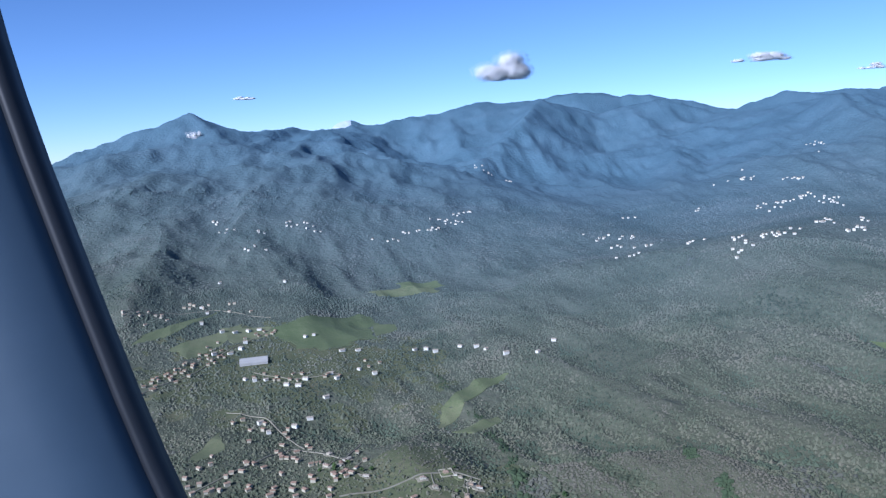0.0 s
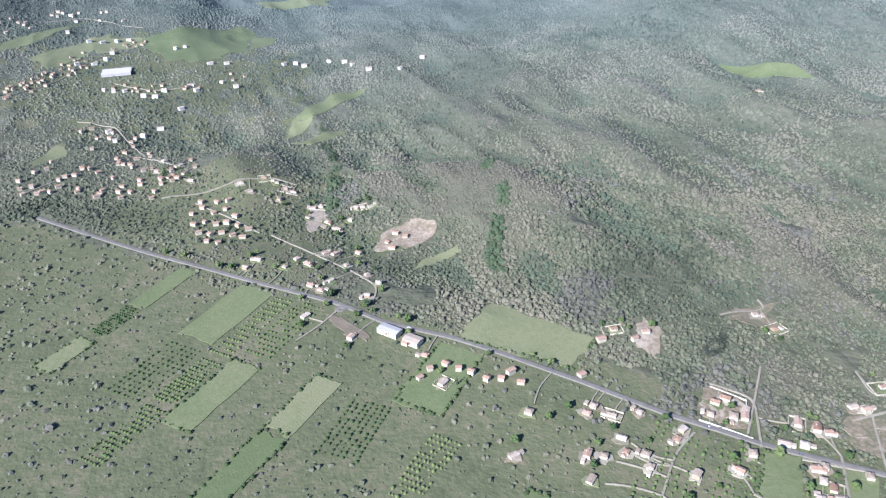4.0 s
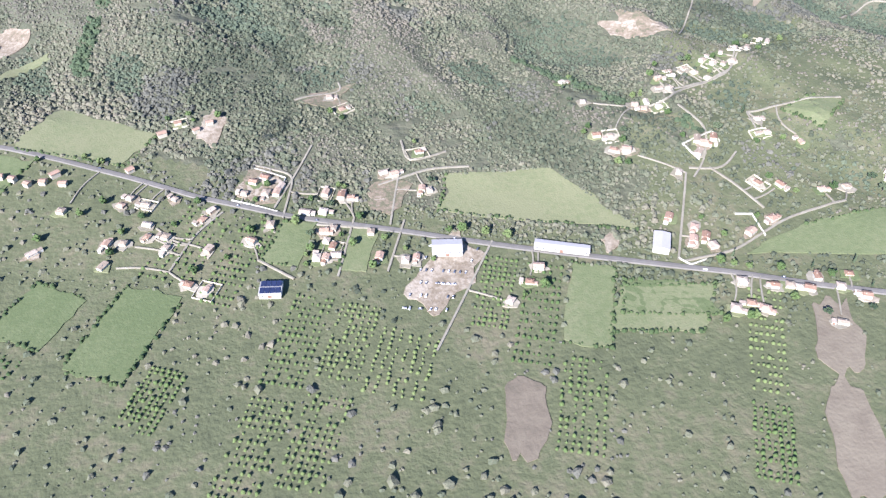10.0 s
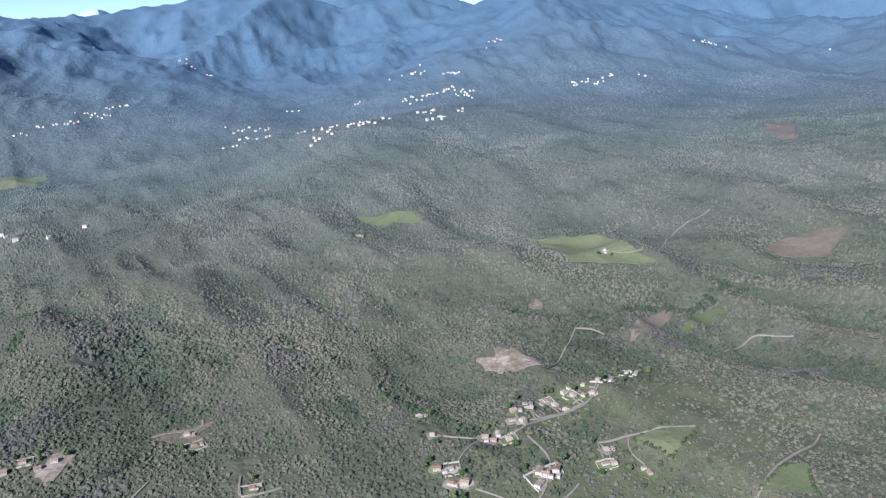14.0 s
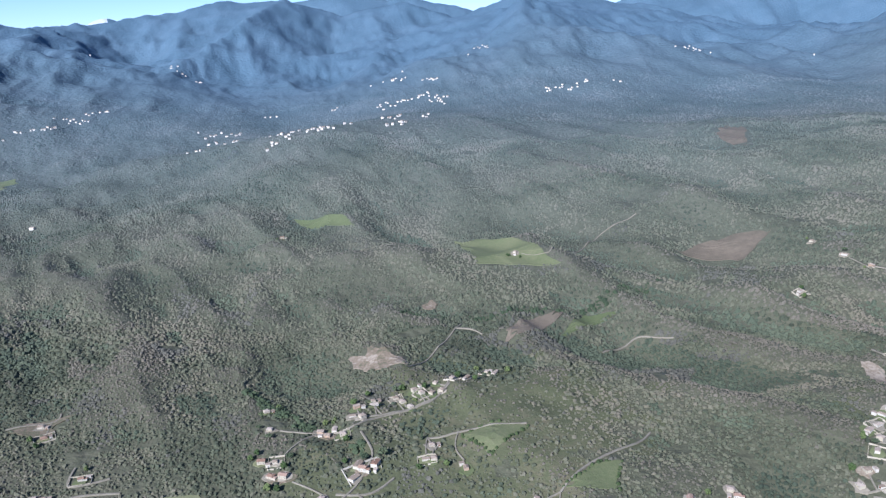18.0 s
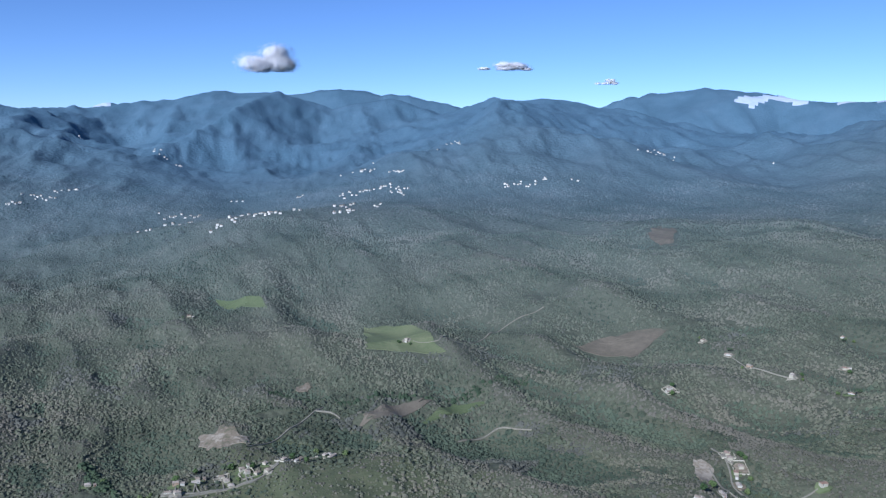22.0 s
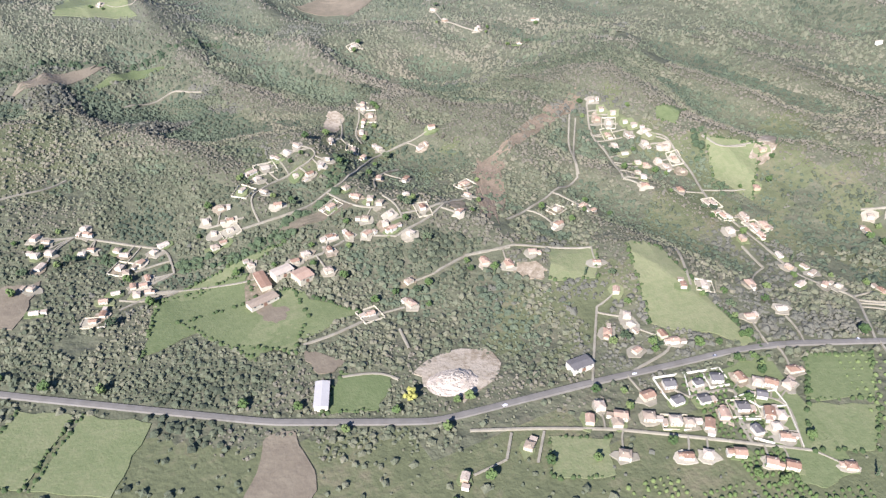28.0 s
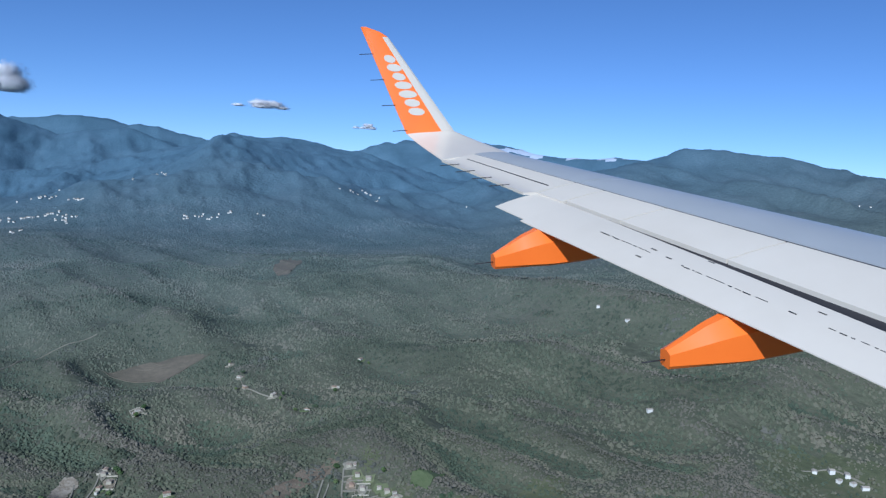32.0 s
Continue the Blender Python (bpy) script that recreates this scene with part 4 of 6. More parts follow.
houses("houses in the upper hamlet", [(774.9, 245.4), (773.6, 238.2), (776.5, 232.7), (771.2, 228.7), (767, 218.6), (744.3, 197.4), (723.3, 183.7), (717, 179), (711.3, 177.5), (704, 171.6), (697, 169), (698.5, 162.9), (689.9, 154.6), (700.1, 150.9), (731.9, 163.5), (736.2, 168.4), (717.8, 160.4), (724.5, 158.1), (755.8, 193), (772.1, 198), (759.5, 185.1), (795.4, 191), (804.5, 198.9)], (0, 1, 1, 2, 3), 0.56)
houses("houses in the lower hamlet", [(739.5, 140.9), (742.6, 132.1), (704.4, 135.8), (678.3, 146.2), (728.5, 128.1), (760.6, 154.4), (775.5, 155.6), (766.5, 126.5), (748.3, 126.9), (751.7, 119), (770.5, 109.9), (742.4, 113.8), (753.9, 111.5), (750, 106.3), (752.2, 101.4), (740.5, 103.2), (759.2, 95.5), (723.4, 107.8), (732.4, 105.9), (681.2, 133.1), (670.1, 137.9), (672.8, 130), (680.3, 126.4), (672.1, 119.7), (676.1, 122)], (0, 1, 1, 3, 4), 0.58)
houses("houses round the hollow lane", [(615.3, 153.2), (616.2, 146.9), (618.2, 137.5), (614.2, 134.5), (629.3, 134.4), (632.2, 130.8), (645.2, 127.6), (649.5, 129.6), (639.2, 121.8), (632.6, 116.1), (630.2, 120.8), (641.6, 109.2), (639.7, 103.8), (635.5, 103.9), (637, 96.9), (628.4, 101.3), (623.8, 96.1), (641.6, 98), (619.9, 83.4), (623.7, 87), (593.9, 150), (599.1, 147), (595.1, 136.4), (597.5, 127.5), (595, 112.5), (597.3, 95.3), (601, 137.3)], (0, 1, 1, 2, 3), 0.58)
houses("houses on the ridge lane", [(907.3, 194.1), (909.8, 185.8), (915, 180.4), (904.7, 181), (909.9, 175.8), (918.3, 171.1), (921.2, 165.9), (923.6, 158), (923.4, 152.8), (915.1, 160.7), (917.5, 146.8), (904.5, 166.9), (902.3, 154.7), (902.9, 144), (905.7, 134), (909.1, 131), (898.2, 122.4), (896.1, 113.6), (892, 105.4), (925.8, 139.2), (926, 129.6), (917.3, 131.4), (918.9, 125.8), (924.2, 118.1), (909.9, 99.1)], (1, 1, 2, 2, 6), 0.56)
houses("houses among the meadows", [(838, 100.8), (832.1, 87), (854, 102.1), (856.4, 96.4), (803.1, 139), (799.6, 123), (786.6, 104), (721.3, 98.8), (710.4, 96.5), (704.8, 93.4), (717.6, 84.3), (685.8, 100.7), (749.6, 67.6), (728.3, 49.6), (746.3, 54.1), (831, 48.1), (830.1, 29.2), (826.9, 14.5), (825.7, 9.1), (814.9, 8.9), (819.7, -5.3), (795.1, 62.9), (785.7, 68.7), (808, 65.6)], (0, 1, 3, 4), 0.6)
houses("houses by the new estate", [(810, -28.3), (791.4, -26.7), (784.9, -31.3), (795.8, -33.6), (793.2, -38), (805, -37.3), (812.6, -42.1), (816.8, -44.2), (822.8, -47.5), (830.4, -45.3), (845.7, -50.1), (849, -52.2), (844, -55.9), (843.7, -60.6), (851.9, -36), (856, -38.2), (861.8, -41), (868.8, -34.9), (847.4, -31.8), (788.3, -49.4), (807.9, -56.8), (814.6, -58.3), (824.9, -61.5), (827.5, -62.9), (832.3, -68.2), (837.8, -71.6)], (0, 1, 1, 3, 4), 0.7)
houses("dark-roofed houses of the new estate", [(820.6, -25.8), (831.1, -28.8), (838.8, -29.2), (818.8, -34), (828, -36.8), (838.7, -46.7), (836.8, -55.1), (849, -44.1)], (7,), 0.66)
houses("houses by the main road", [(231.4, 234.1), (236.3, 241.6), (242, 243.9), (248.3, 235.8), (241.3, 232.1), (246.3, 229.5), (268.6, 227.1), (275.6, 223.5), (279.7, 220.9), (313.6, 219.4), (316.8, 217.8), (284.6, 195.6), (241.4, 210.2), (232.6, 201), (264.4, 200.8), (264.4, 194.3), (268.5, 201.8), (266.6, 190.1), (258.8, 184.6), (262.6, 183.7), (267.1, 182.7), (285.3, 179.1), (288, 177.8), (295.8, 174.5), (300.7, 174.7), (257.5, 213.6), (265.7, 211.8), (303, 233.2), (298, 235.8)], (0, 1, 1, 2, 3), 0.66)
houses("houses by the crossroads", [(417.6, 170.4), (425.9, 161.6), (421.6, 154.3), (427.8, 154.8), (428.3, 146.5), (448.1, 151.7), (462.2, 154.9), (428.8, 125.8), (440.6, 120.1), (446.6, 118.4), (449.7, 116.4), (453.3, 114.8), (418.7, 112.9), (426.3, 113.9), (429.9, 109.7), (332.6, 140.8), (343.7, 149.2), (350.2, 156.5), (469, 181.2), (478.1, 176.7), (494.7, 168.1), (460.1, 119.6)], (0, 1, 1, 3, 4), 0.68)
houses("houses in the valley village", [(515.9, 288.1), (505.4, 285.4), (525.2, 289.9), (539.9, 300.2), (543.8, 297), (495.7, 276.4), (501.4, 272.6), (507.4, 273.2), (484.3, 275), (481.1, 281.1), (467.9, 272.1), (457.8, 268.5), (468, 278.7), (455, 258.6), (460.1, 256.3), (444.7, 251.5), (437.3, 250.1), (448.7, 246.7), (440.5, 247.9), (408.2, 283.5), (410.7, 259.7), (413.9, 229.9), (435.2, 196.4), (487.1, 212.6), (490.9, 211.2), (492, 222.8), (487.6, 264.2), (492.4, 282.1)], (1, 1, 2, 5), 0.54)
houses("houses of the walled valley farm", [(454, 215.1), (456.1, 209.7), (451.4, 205), (462.2, 213.8)], (2, 3), 0.66)
houses("houses above the stream", [(407.1, 232), (411.8, 220.5), (417.9, 218.6)], (0, 4), 0.66)
houses("houses on the ridge lane", [(917, 85), (920, 82), (917, 72), (920, 69), (929, 70), (910, 57), (912, 50), (928, 61), (934, 61), (925, 52)])
houses("houses along the valley lane", [(921, 32), (919, 23), (926, 23), (926, 18), (914, 12), (924, 6), (929, 3), (889, 16), (873, -4), (890, -3), (857, 20), (867, 19), (834, -3), (836, -8)])
houses("houses in the new estate", [(856, -78)])
houses("houses on the eastern slope", [(989, 48), (980, 40), (1003, 44), (1008, 43), (1018, 41), (978, 19), (946, -2), (955, -15), (940, -15), (940, -22), (968, 109), (950, 88)])
houses("houses by the main road", [(202, 296), (218, 293), (282, 308), (287, 295), (318, 245), (212, 220), (216, 225), (180, 242), (187, 236), (200, 237), (188, 214), (196, 212), (171, 213), (178, 212)])
houses("houses on the plain", [(212, 176), (205, 181)])
houses("houses by the crossroads", [(474, 118), (466, 110), (473, 105), (505, 202), (508, 168), (529, 167), (536, 159), (520, 127), (518, 130), (506, 103)])
houses("houses in the western estate", [(4, 386), (-2, 377), (22, 375), (28, 385), (36, 377), (44, 395), (50, 393), (59, 373), (65, 395), (72, 361), (79, 347), (73, 337), (40, 352), (46, 347), (51, 356), (-26, 491), (-17, 482), (-10, 498), (0, 496), (7, 490), (12, 488), (4, 475), (-99, 552), (-87, 532), (-83, 542), (-84, 514), (-75, 520), (-66, 508), (-97, 530), (28, 469), (27, 453), (34, 471), (41, 445), (57, 445), (64, 464), (70, 462), (60, 463), (49, 435)])
houses("houses in the western rows", [(-53, 455), (-48, 465), (-38, 455), (-31, 460), (-22, 449), (-48, 439), (-41, 442), (-33, 438), (-26, 440), (-18, 436), (-10, 431), (-42, 427), (-34, 425), (-27, 427), (-19, 423), (-12, 420), (-51, 474), (-39, 472), (-31, 472), (-34, 415), (-26, 412), (94, 293), (106, 272), (101, 266), (114, 275), (120, 271), (126, 268), (133, 263), (140, 263), (145, 267), (149, 260), (179, 264), (181, 263), (194, 289), (211, 288), (83, 407), (88, 417), (94, 412), (86, 399)])
houses("far houses on the plain", [(-45, 857), (-32, 861), (-21, 848), (8, 853), (26, 841), (36, 825), (56, 792), (90, 791), (115, 848), (-125, 706), (-133, 660), (-143, 641), (-161, 620), (-173, 641), (-217, 762), (-206, 756), (-194, 755), (-169, 737), (-156, 732), (-153, 753), (-130, 768), (-121, 754), (-84, 772), (-102, 789), (-337, 1007), (-323, 985), (-314, 932), (-283, 912), (-268, 915), (-254, 924), (-242, 931), (-272, 839), (-255, 844), (-247, 861), (-248, 884), (-180, 906), (-171, 913), (-129, 855), (-111, 858), (-249, 1130), (-350, 1139)])
houses("far hill villages", [(263, 1377), (295, 1373), (324, 1351), (389, 1578), (461, 1089), (473, 1093), (512, 1126), (520, 1573), (607, 1486), (629, 1446), (649, 1475), (601, 1197), (674, 1720), (694, 1722), (702, 1495), (748, 1645), (757, 1613), (732, 1446), (952, 1403), (979, 1411), (1002, 1408), (1036, 1435), (1099, 1413), (935, 1948), (944, 1925), (1383, 1649), (1454, 1731), (1471, 1702), (-9, 1514), (18, 1510), (21, 1578), (36, 1601), (96, 2249), (127, 2208), (184, 2138), (-173, 2493)])
houses("lone houses in the woods", [(414, 632), (618, 508), (883, 393), (899, 361), (995, 432), (884, 471), (885, 429), (952, 373), (914, 318), (799, 366)])
houses("houses of the western hill villages", [(290, 1286), (285, 1151), (325, 1243), (389, 1200), (410, 1074), (432, 1126), (462, 1097), (477, 1087), (642, 1485), (672, 1477), (705, 1477), (717, 1452), (726, 1421), (580, 1192), (614, 1230), (591, 1091), (656, 1202), (603, 1100), (393, 1041), (-442, 1448), (-397, 1388), (-344, 1378), (-292, 1422), (-274, 1426), (-240, 1410), (-331, 1273), (-108, 1402), (-76, 1441), (-45, 1451), (-19, 1455), (4, 1519)])
houses("far houses to the east", [(1209, 101), (1214, 93), (1205, 92), (1209, 85), (1211, 78), (1199, 106), (1149, 211), (1568, 1024), (1597, 1018), (1604, 1000), (1342, 1632), (1382, 1663), (1445, 1756), (966, 1411), (984, 1421), (949, 1404), (619, 1760), (648, 1750), (704, 1810), (864, 1768), (2462, 1021), (2481, 1005), (1675, 1575), (1265, 386), (1259, 428)])
houses("far rows of the plain town", [(-297, 727), (-252, 899), (-279, 835), (-283, 820), (-290, 777), (-268, 803), (-280, 853), (-238, 911), (-264, 830), (-270, 842), (-308, 726), (-273, 821), (-258, 830), (-253, 901), (-298, 720), (-303, 748), (-302, 751), (-296, 760), (-283, 799), (-284, 767), (-297, 755), (-290, 749), (-230, 915), (-306, 727), (-284, 776), (-282, 742), (-299, 723), (-289, 747), (-299, 720), (-262, 833), (-222, 929), (-291, 795), (-280, 742), (-224, 921), (-235, 926), (-269, 914), (-262, 809), (-257, 846), (-281, 792), (-268, 816), (-283, 804), (-290, 764), (-299, 742), (-274, 759), (-292, 802), (-300, 747), (-303, 707), (-223, 925), (-295, 718), (-223, 928), (-268, 854), (-288, 746), (-243, 916), (-293, 774), (-291, 756), (-304, 736), (-306, 745), (-279, 878), (-286, 860), (-287, 835)])
houses("far rows round the crossing", [(-80, 508), (-110, 536), (-144, 594), (-89, 484), (-70, 536), (-148, 622), (-143, 612), (-129, 499), (-122, 547), (-168, 638), (-112, 487), (-89, 493), (-87, 504), (-130, 489), (-90, 513), (-132, 555), (-116, 496), (-117, 506), (-132, 500), (-78, 555), (-107, 495), (-99, 551), (-171, 594), (-127, 556), (-105, 538), (-167, 626), (-114, 494), (-82, 510), (-147, 502), (-148, 502), (-129, 523), (-159, 527), (-157, 525), (-106, 515), (-88, 510), (-77, 513), (-147, 632), (-123, 592), (-119, 581), (-113, 489), (-154, 543), (-103, 506), (-136, 554), (-178, 626), (-129, 577), (-145, 536), (-147, 498), (-136, 558), (-137, 554), (-190, 647), (-113, 495), (-81, 517), (-140, 568), (-159, 542), (-129, 494), (-168, 519), (-161, 545), (-144, 574), (-196, 638), (-164, 507)])
houses("far rows of roadside houses", [(-197, 517), (-166, 525), (-191, 561), (-173, 499), (-184, 508), (-170, 518), (-163, 525), (-167, 499), (-166, 496), (-191, 504), (-185, 495), (-157, 528), (-186, 541), (-192, 533), (-199, 518), (-176, 497)])
houses("far rows across the fields", [(-406, 922), (-304, 1024), (-349, 1013), (-374, 906), (-298, 1026), (-367, 939), (-326, 984), (-355, 1014), (-346, 1012), (-269, 999), (-351, 999), (-333, 1003), (-396, 941), (-375, 943), (-359, 1002), (-331, 1019), (-357, 933), (-370, 951), (-410, 930), (-296, 993), (-386, 950), (-390, 932)])
houses("far rows by the terraces", [(-119, 761), (-132, 770), (-169, 753), (-99, 821), (-168, 751), (-132, 764), (-180, 751), (-82, 812), (-169, 769), (-93, 799), (-159, 768), (-184, 751), (-184, 762), (-134, 759), (-201, 777), (-209, 765), (-120, 752), (-160, 748)])

# strips of gardens, orchards and fields between the main road and the flight line
rng = random.Random(31)
ORCHARDS = []
ROADX, ROADY = [p[0] for p in HIGHWAY], [p[1] for p in HIGHWAY]
x = -40.0
while x < 1000:
    wide = rng.uniform(13, 26)
    slope = (float(np.interp(x + wide, ROADX, ROADY)) - float(np.interp(x, ROADX, ROADY))) / wide
    n = Vector((slope, -1)).normalized()
    near, deep = rng.uniform(4, 7), rng.uniform(30, 62)
    while near < 105:
        quad = [(x, float(np.interp(x, ROADX, ROADY))), (x + wide - 2, float(np.interp(x + wide - 2, ROADX, ROADY)))]
        quad = [(round(px + n.x * d, 1), round(py + n.y * d, 1)) for (px, py), d in ((quad[0], near), (quad[1], near), (quad[1], near + deep), (quad[0], near + deep))]
        cx, cy = sum(p[0] for p in quad) / 4, sum(p[1] for p in quad) / 4
        free = not any(bool(inside([tuple(q) for q in c])(np.array([px]), np.array([py]))[0]) for _, c in PLOTS for px, py in quad + [(cx, cy)])
        what = rng.choice(("meadow", "meadow", "bare_field", "orchard", "orchard", "orchard", "garden", "garden", "garden", "garden"))
        if free and what in FIELD_LOOK:
            field(what, quad)
        elif free and what == "orchard":
            ORCHARDS.append(quad)
            CLEAR.append(inside(quad))
        near += deep + rng.uniform(1.5, 6)
        deep = rng.uniform(25, 50)
    x += wide + rng.choice((0.5, 0.5, 5))
houses("houses in the roadside gardens", [(40, 322), (66, 300), (104, 283), (112, 262), (140, 262), (150, 240), (176, 238), (188, 222), (196, 205), (214, 200), (140, 215), (170, 200), (455, 95), (478, 82), (492, 70), (735, -40), (760, -35), (905, -60), (930, -66)])
for line in DRIVES:
    road("drive", [(round(px, 1), round(py, 1)) for px, py in line], 0.6, TRACK, "pale gravel drive up to a house")
road("roundabout", [(58 + 4.2 * math.cos(a), 327 + 4.2 * math.sin(a)) for a in np.linspace(0, 6.3, 14)], 1.8, ASPHALT, "small asphalt roundabout with a green middle")
GULLIES = [[(393, 330), (404, 305), (414, 284), (428, 262), (445, 244), (462, 228)], [(168, 520), (155, 470), (158, 430), (147, 392), (150, 362)], [(620, 130), (660, 110), (700, 118), (735, 140), (742, 175)],
           [(500, 420), (560, 385), (640, 400), (720, 440)], [(947, 141), (940, 125), (934, 106), (931, 83), (937, 63)], [(-20, 760), (20, 640), (40, 540), (38, 470)]]
# farther woods turn blue-grey only through the haze painted into their colour
WOODS = {0: "dense green maquis and oak wood on low hills", 520: "grey-green oak wood on the middle slopes, partly tinted for haze", 1150: "evergreen wood on the mountains, painted blue-grey for haze"}
for step, low, high, small, large, tall, seed in ((1.76, 0, 520, 0.65, 2.1, 0.72, 21), (3.05, 520, 1150, 1.1, 2.7, 0.72, 22), (5.6, 1150, 1750, 1.6, 3.4, 0.55, 23)):
    x, y, rng = scatter(-1800 if low > 1000 else -800, 2800 if low > 1000 else 1800, -180, 3100 if low > 1000 else 1300, step, seed)
    gap = flight_gap(x, y)
    ring = (gap >= low) & (gap < high)
    x, y, gap = x[ring], y[ring], gap[ring]
    keep = ~cleared(x, y, rng)
    x, y, gap = x[keep], y[keep], gap[keep]
    size = small + (large - small) * rng.uniform(0, 1, len(x)) ** 2.4
    stand = vnoise(x / 80, y / 80, 51)
    size *= 1 + 0.3 * stand
    moist = np.zeros(len(x), bool)
    for line in GULLIES:
        moist |= beside(line, 4.0)(x + 5 * vnoise(x / 22, y / 22, 55), y + 5 * vnoise(x / 22, y / 22, 56)) & (vnoise(x / 14, y / 14, 54) > -0.45)
    size = np.where(moist & (low == 0), size * 1.5, size)
    dip = hollow(x, y) / (1.0 + gap / 900) + 0.5 * vnoise(x / 30, y / 30, 52)
    fade = np.clip((gap - 420) / 480, 0, 1) + rng.uniform(-0.25, 0.25, len(x))
    fresh = (dip > 1.0 + 0.9 * fade) & (gap < 1150) & ~moist
    dry = dip + 0.9 * vnoise(x / 110, y / 110, 53)
    heath = (dry < -0.85 - 1.3 * fade) & (gap < 1150) & ~moist & ~fresh
    bare_wood = (vnoise(x / 48, y / 48, 58) + 0.5 * vnoise(x / 17, y / 17, 59) > 0.52 + 0.7 * fade) & (gap < 1150) & ~moist & ~fresh & ~heath
    size = np.where(heath, size * 0.7, size)
    rest = ~moist & ~fresh & ~heath & ~bare_wood
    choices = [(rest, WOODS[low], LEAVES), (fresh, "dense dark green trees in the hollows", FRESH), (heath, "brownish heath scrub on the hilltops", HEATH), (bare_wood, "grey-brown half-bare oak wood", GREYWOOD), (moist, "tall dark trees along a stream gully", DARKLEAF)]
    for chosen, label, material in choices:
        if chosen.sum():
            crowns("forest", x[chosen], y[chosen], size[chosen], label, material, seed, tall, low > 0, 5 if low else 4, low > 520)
# low walls, garages and pools in the house plots
def garden_wall(x, y, turn, wide, deep, gate):
    """A low rendered wall round a plot, with a gap for the gate."""
    thing = tagged(new("garden_wall"), "low pale rendered wall round a house plot", "wall", "garden walls", kind="structure")
    thing.matrix_basis = pose(x, y, up(x, y), 0, 0, turn)
    w, d, t = wide / 2, deep / 2, 0.09
    for x0, x1, y0, y1 in ((-w, w, d - t, d + t), (-w - t, -w + t, -d, d - t), (w - t, w + t, -d, d - t), (-w + t, gate - 0.7, -d - t, -d + t), (gate + 0.7, w - t, -d - t, -d + t)):
        bm = bmesh.new()
        n = max(2, int(max(x1 - x0, y1 - y0) / 1.5))
        for i in range(n):
            a, b = i / n, (i + 1) / n
            bx0, bx1, by0, by1 = (x0 + (x1 - x0) * a, x0 + (x1 - x0) * b, y0, y1) if x1 - x0 > y1 - y0 else (x0, x1, y0 + (y1 - y0) * a, y0 + (y1 - y0) * b)
            spot = thing.matrix_basis @ Vector(((bx0 + bx1) / 2, (by0 + by1) / 2, 0))
            lift = up(spot.x, spot.y) - thing.matrix_basis.translation.z
            box(bm, bx0, bx1, by0, by1, lift - 0.5, lift + 0.85)
        part("wall_run", bm, RENDER[0], thing)


def plot_wall(points):
    """A pale rendered wall along a line of plots, following the ground: one run of masonry from corner to corner."""
    thing = tagged(new("garden_wall"), "low pale rendered wall along the house plots", "wall", "garden walls", kind="structure")
    for (ax, ay), (bx, by) in zip(points, points[1:]):
        n = max(2, int(math.dist((ax, ay), (bx, by)) / 2))
        bm = bmesh.new()
        turn = math.atan2(by - ay, bx - ax)
        for i in range(n):
            x, y = ax + (bx - ax) * (i + 0.5) / n, ay + (by - ay) * (i + 0.5) / n
            half = math.dist((ax, ay), (bx, by)) / n / 2
            made = boxed(-half, half, -0.13, 0.13, -0.5, 0.95)
            made.transform(pose(x, y, up(x, y), 0, 0, math.degrees(turn)))
            me = bpy.data.meshes.new("run")
            made.to_mesh(me)
            made.free()
            bm.from_mesh(me)
            bpy.data.meshes.remove(me)
        part("wall_run", bm, RENDER[1], thing)


GARAGES = []


def garage(x, y, turn):
    """A small flat-roofed garage: walls, roof slab and door; built once and copied."""
    m = pose(x, y, up(x, y, 0.5), 0, 0, turn)
    if GARAGES:
        return copy_thing(GARAGES[0], m)
    thing = tagged(new("garage"), "small white flat-roofed garage beside a house", "garage", "garages")
    part("wall", boxed(-0.8, 0.8, -1.2, 1.2, -1.2, 1.0), RENDER[1], thing)
    part("roof", boxed(-0.92, 0.92, -1.32, 1.32, 1.0, 1.12), TILES[1], thing)
    part("door", boxed(-0.55, 0.55, -1.25, -1.17, 0, 0.8), DOORWOOD, thing)
    thing.matrix_basis = m
    GARAGES.append(thing)
    return thing


plot_wall([(817.5, -20.2), (830.7, -22.3), (843.6, -24.3), (843, -29.8)])
plot_wall([(817.5, -20.2), (816.7, -27.8), (816.2, -35.4)])
plot_wall([(829.3, -23), (825.2, -32.5)])
plot_wall([(835.9, -24.9), (834.5, -32), (842, -32.9)])
plot_wall([(839, -39.1), (843.9, -38.9), (856.2, -41.3)])
plot_wall([(842.8, -40.5), (845, -46.1), (854.3, -48.7)])
plot_wall([(856.3, -34.8), (854.8, -48), (847.2, -66)])
plot_wall([(834.3, -48.1), (841.7, -50.9)])
plot_wall([(834.1, -57.1), (839.1, -61.5)])
plot_wall([(446.5, 214.5), (464.4, 219.3), (465.1, 211.9)])
plot_wall([(445.6, 215.6), (449.5, 202.8)])
plot_wall([(447.6, 164.5), (455.1, 162.5), (453.7, 148.6)])
plot_wall([(410.6, 146.3), (413.8, 141.1), (421.9, 142.4)])
plot_wall([(237.6, 252.8), (251.5, 242.9), (247, 231)])
plot_wall([(225.3, 231.3), (238.1, 223.8), (245.3, 219.2)])
rng = random.Random(404)
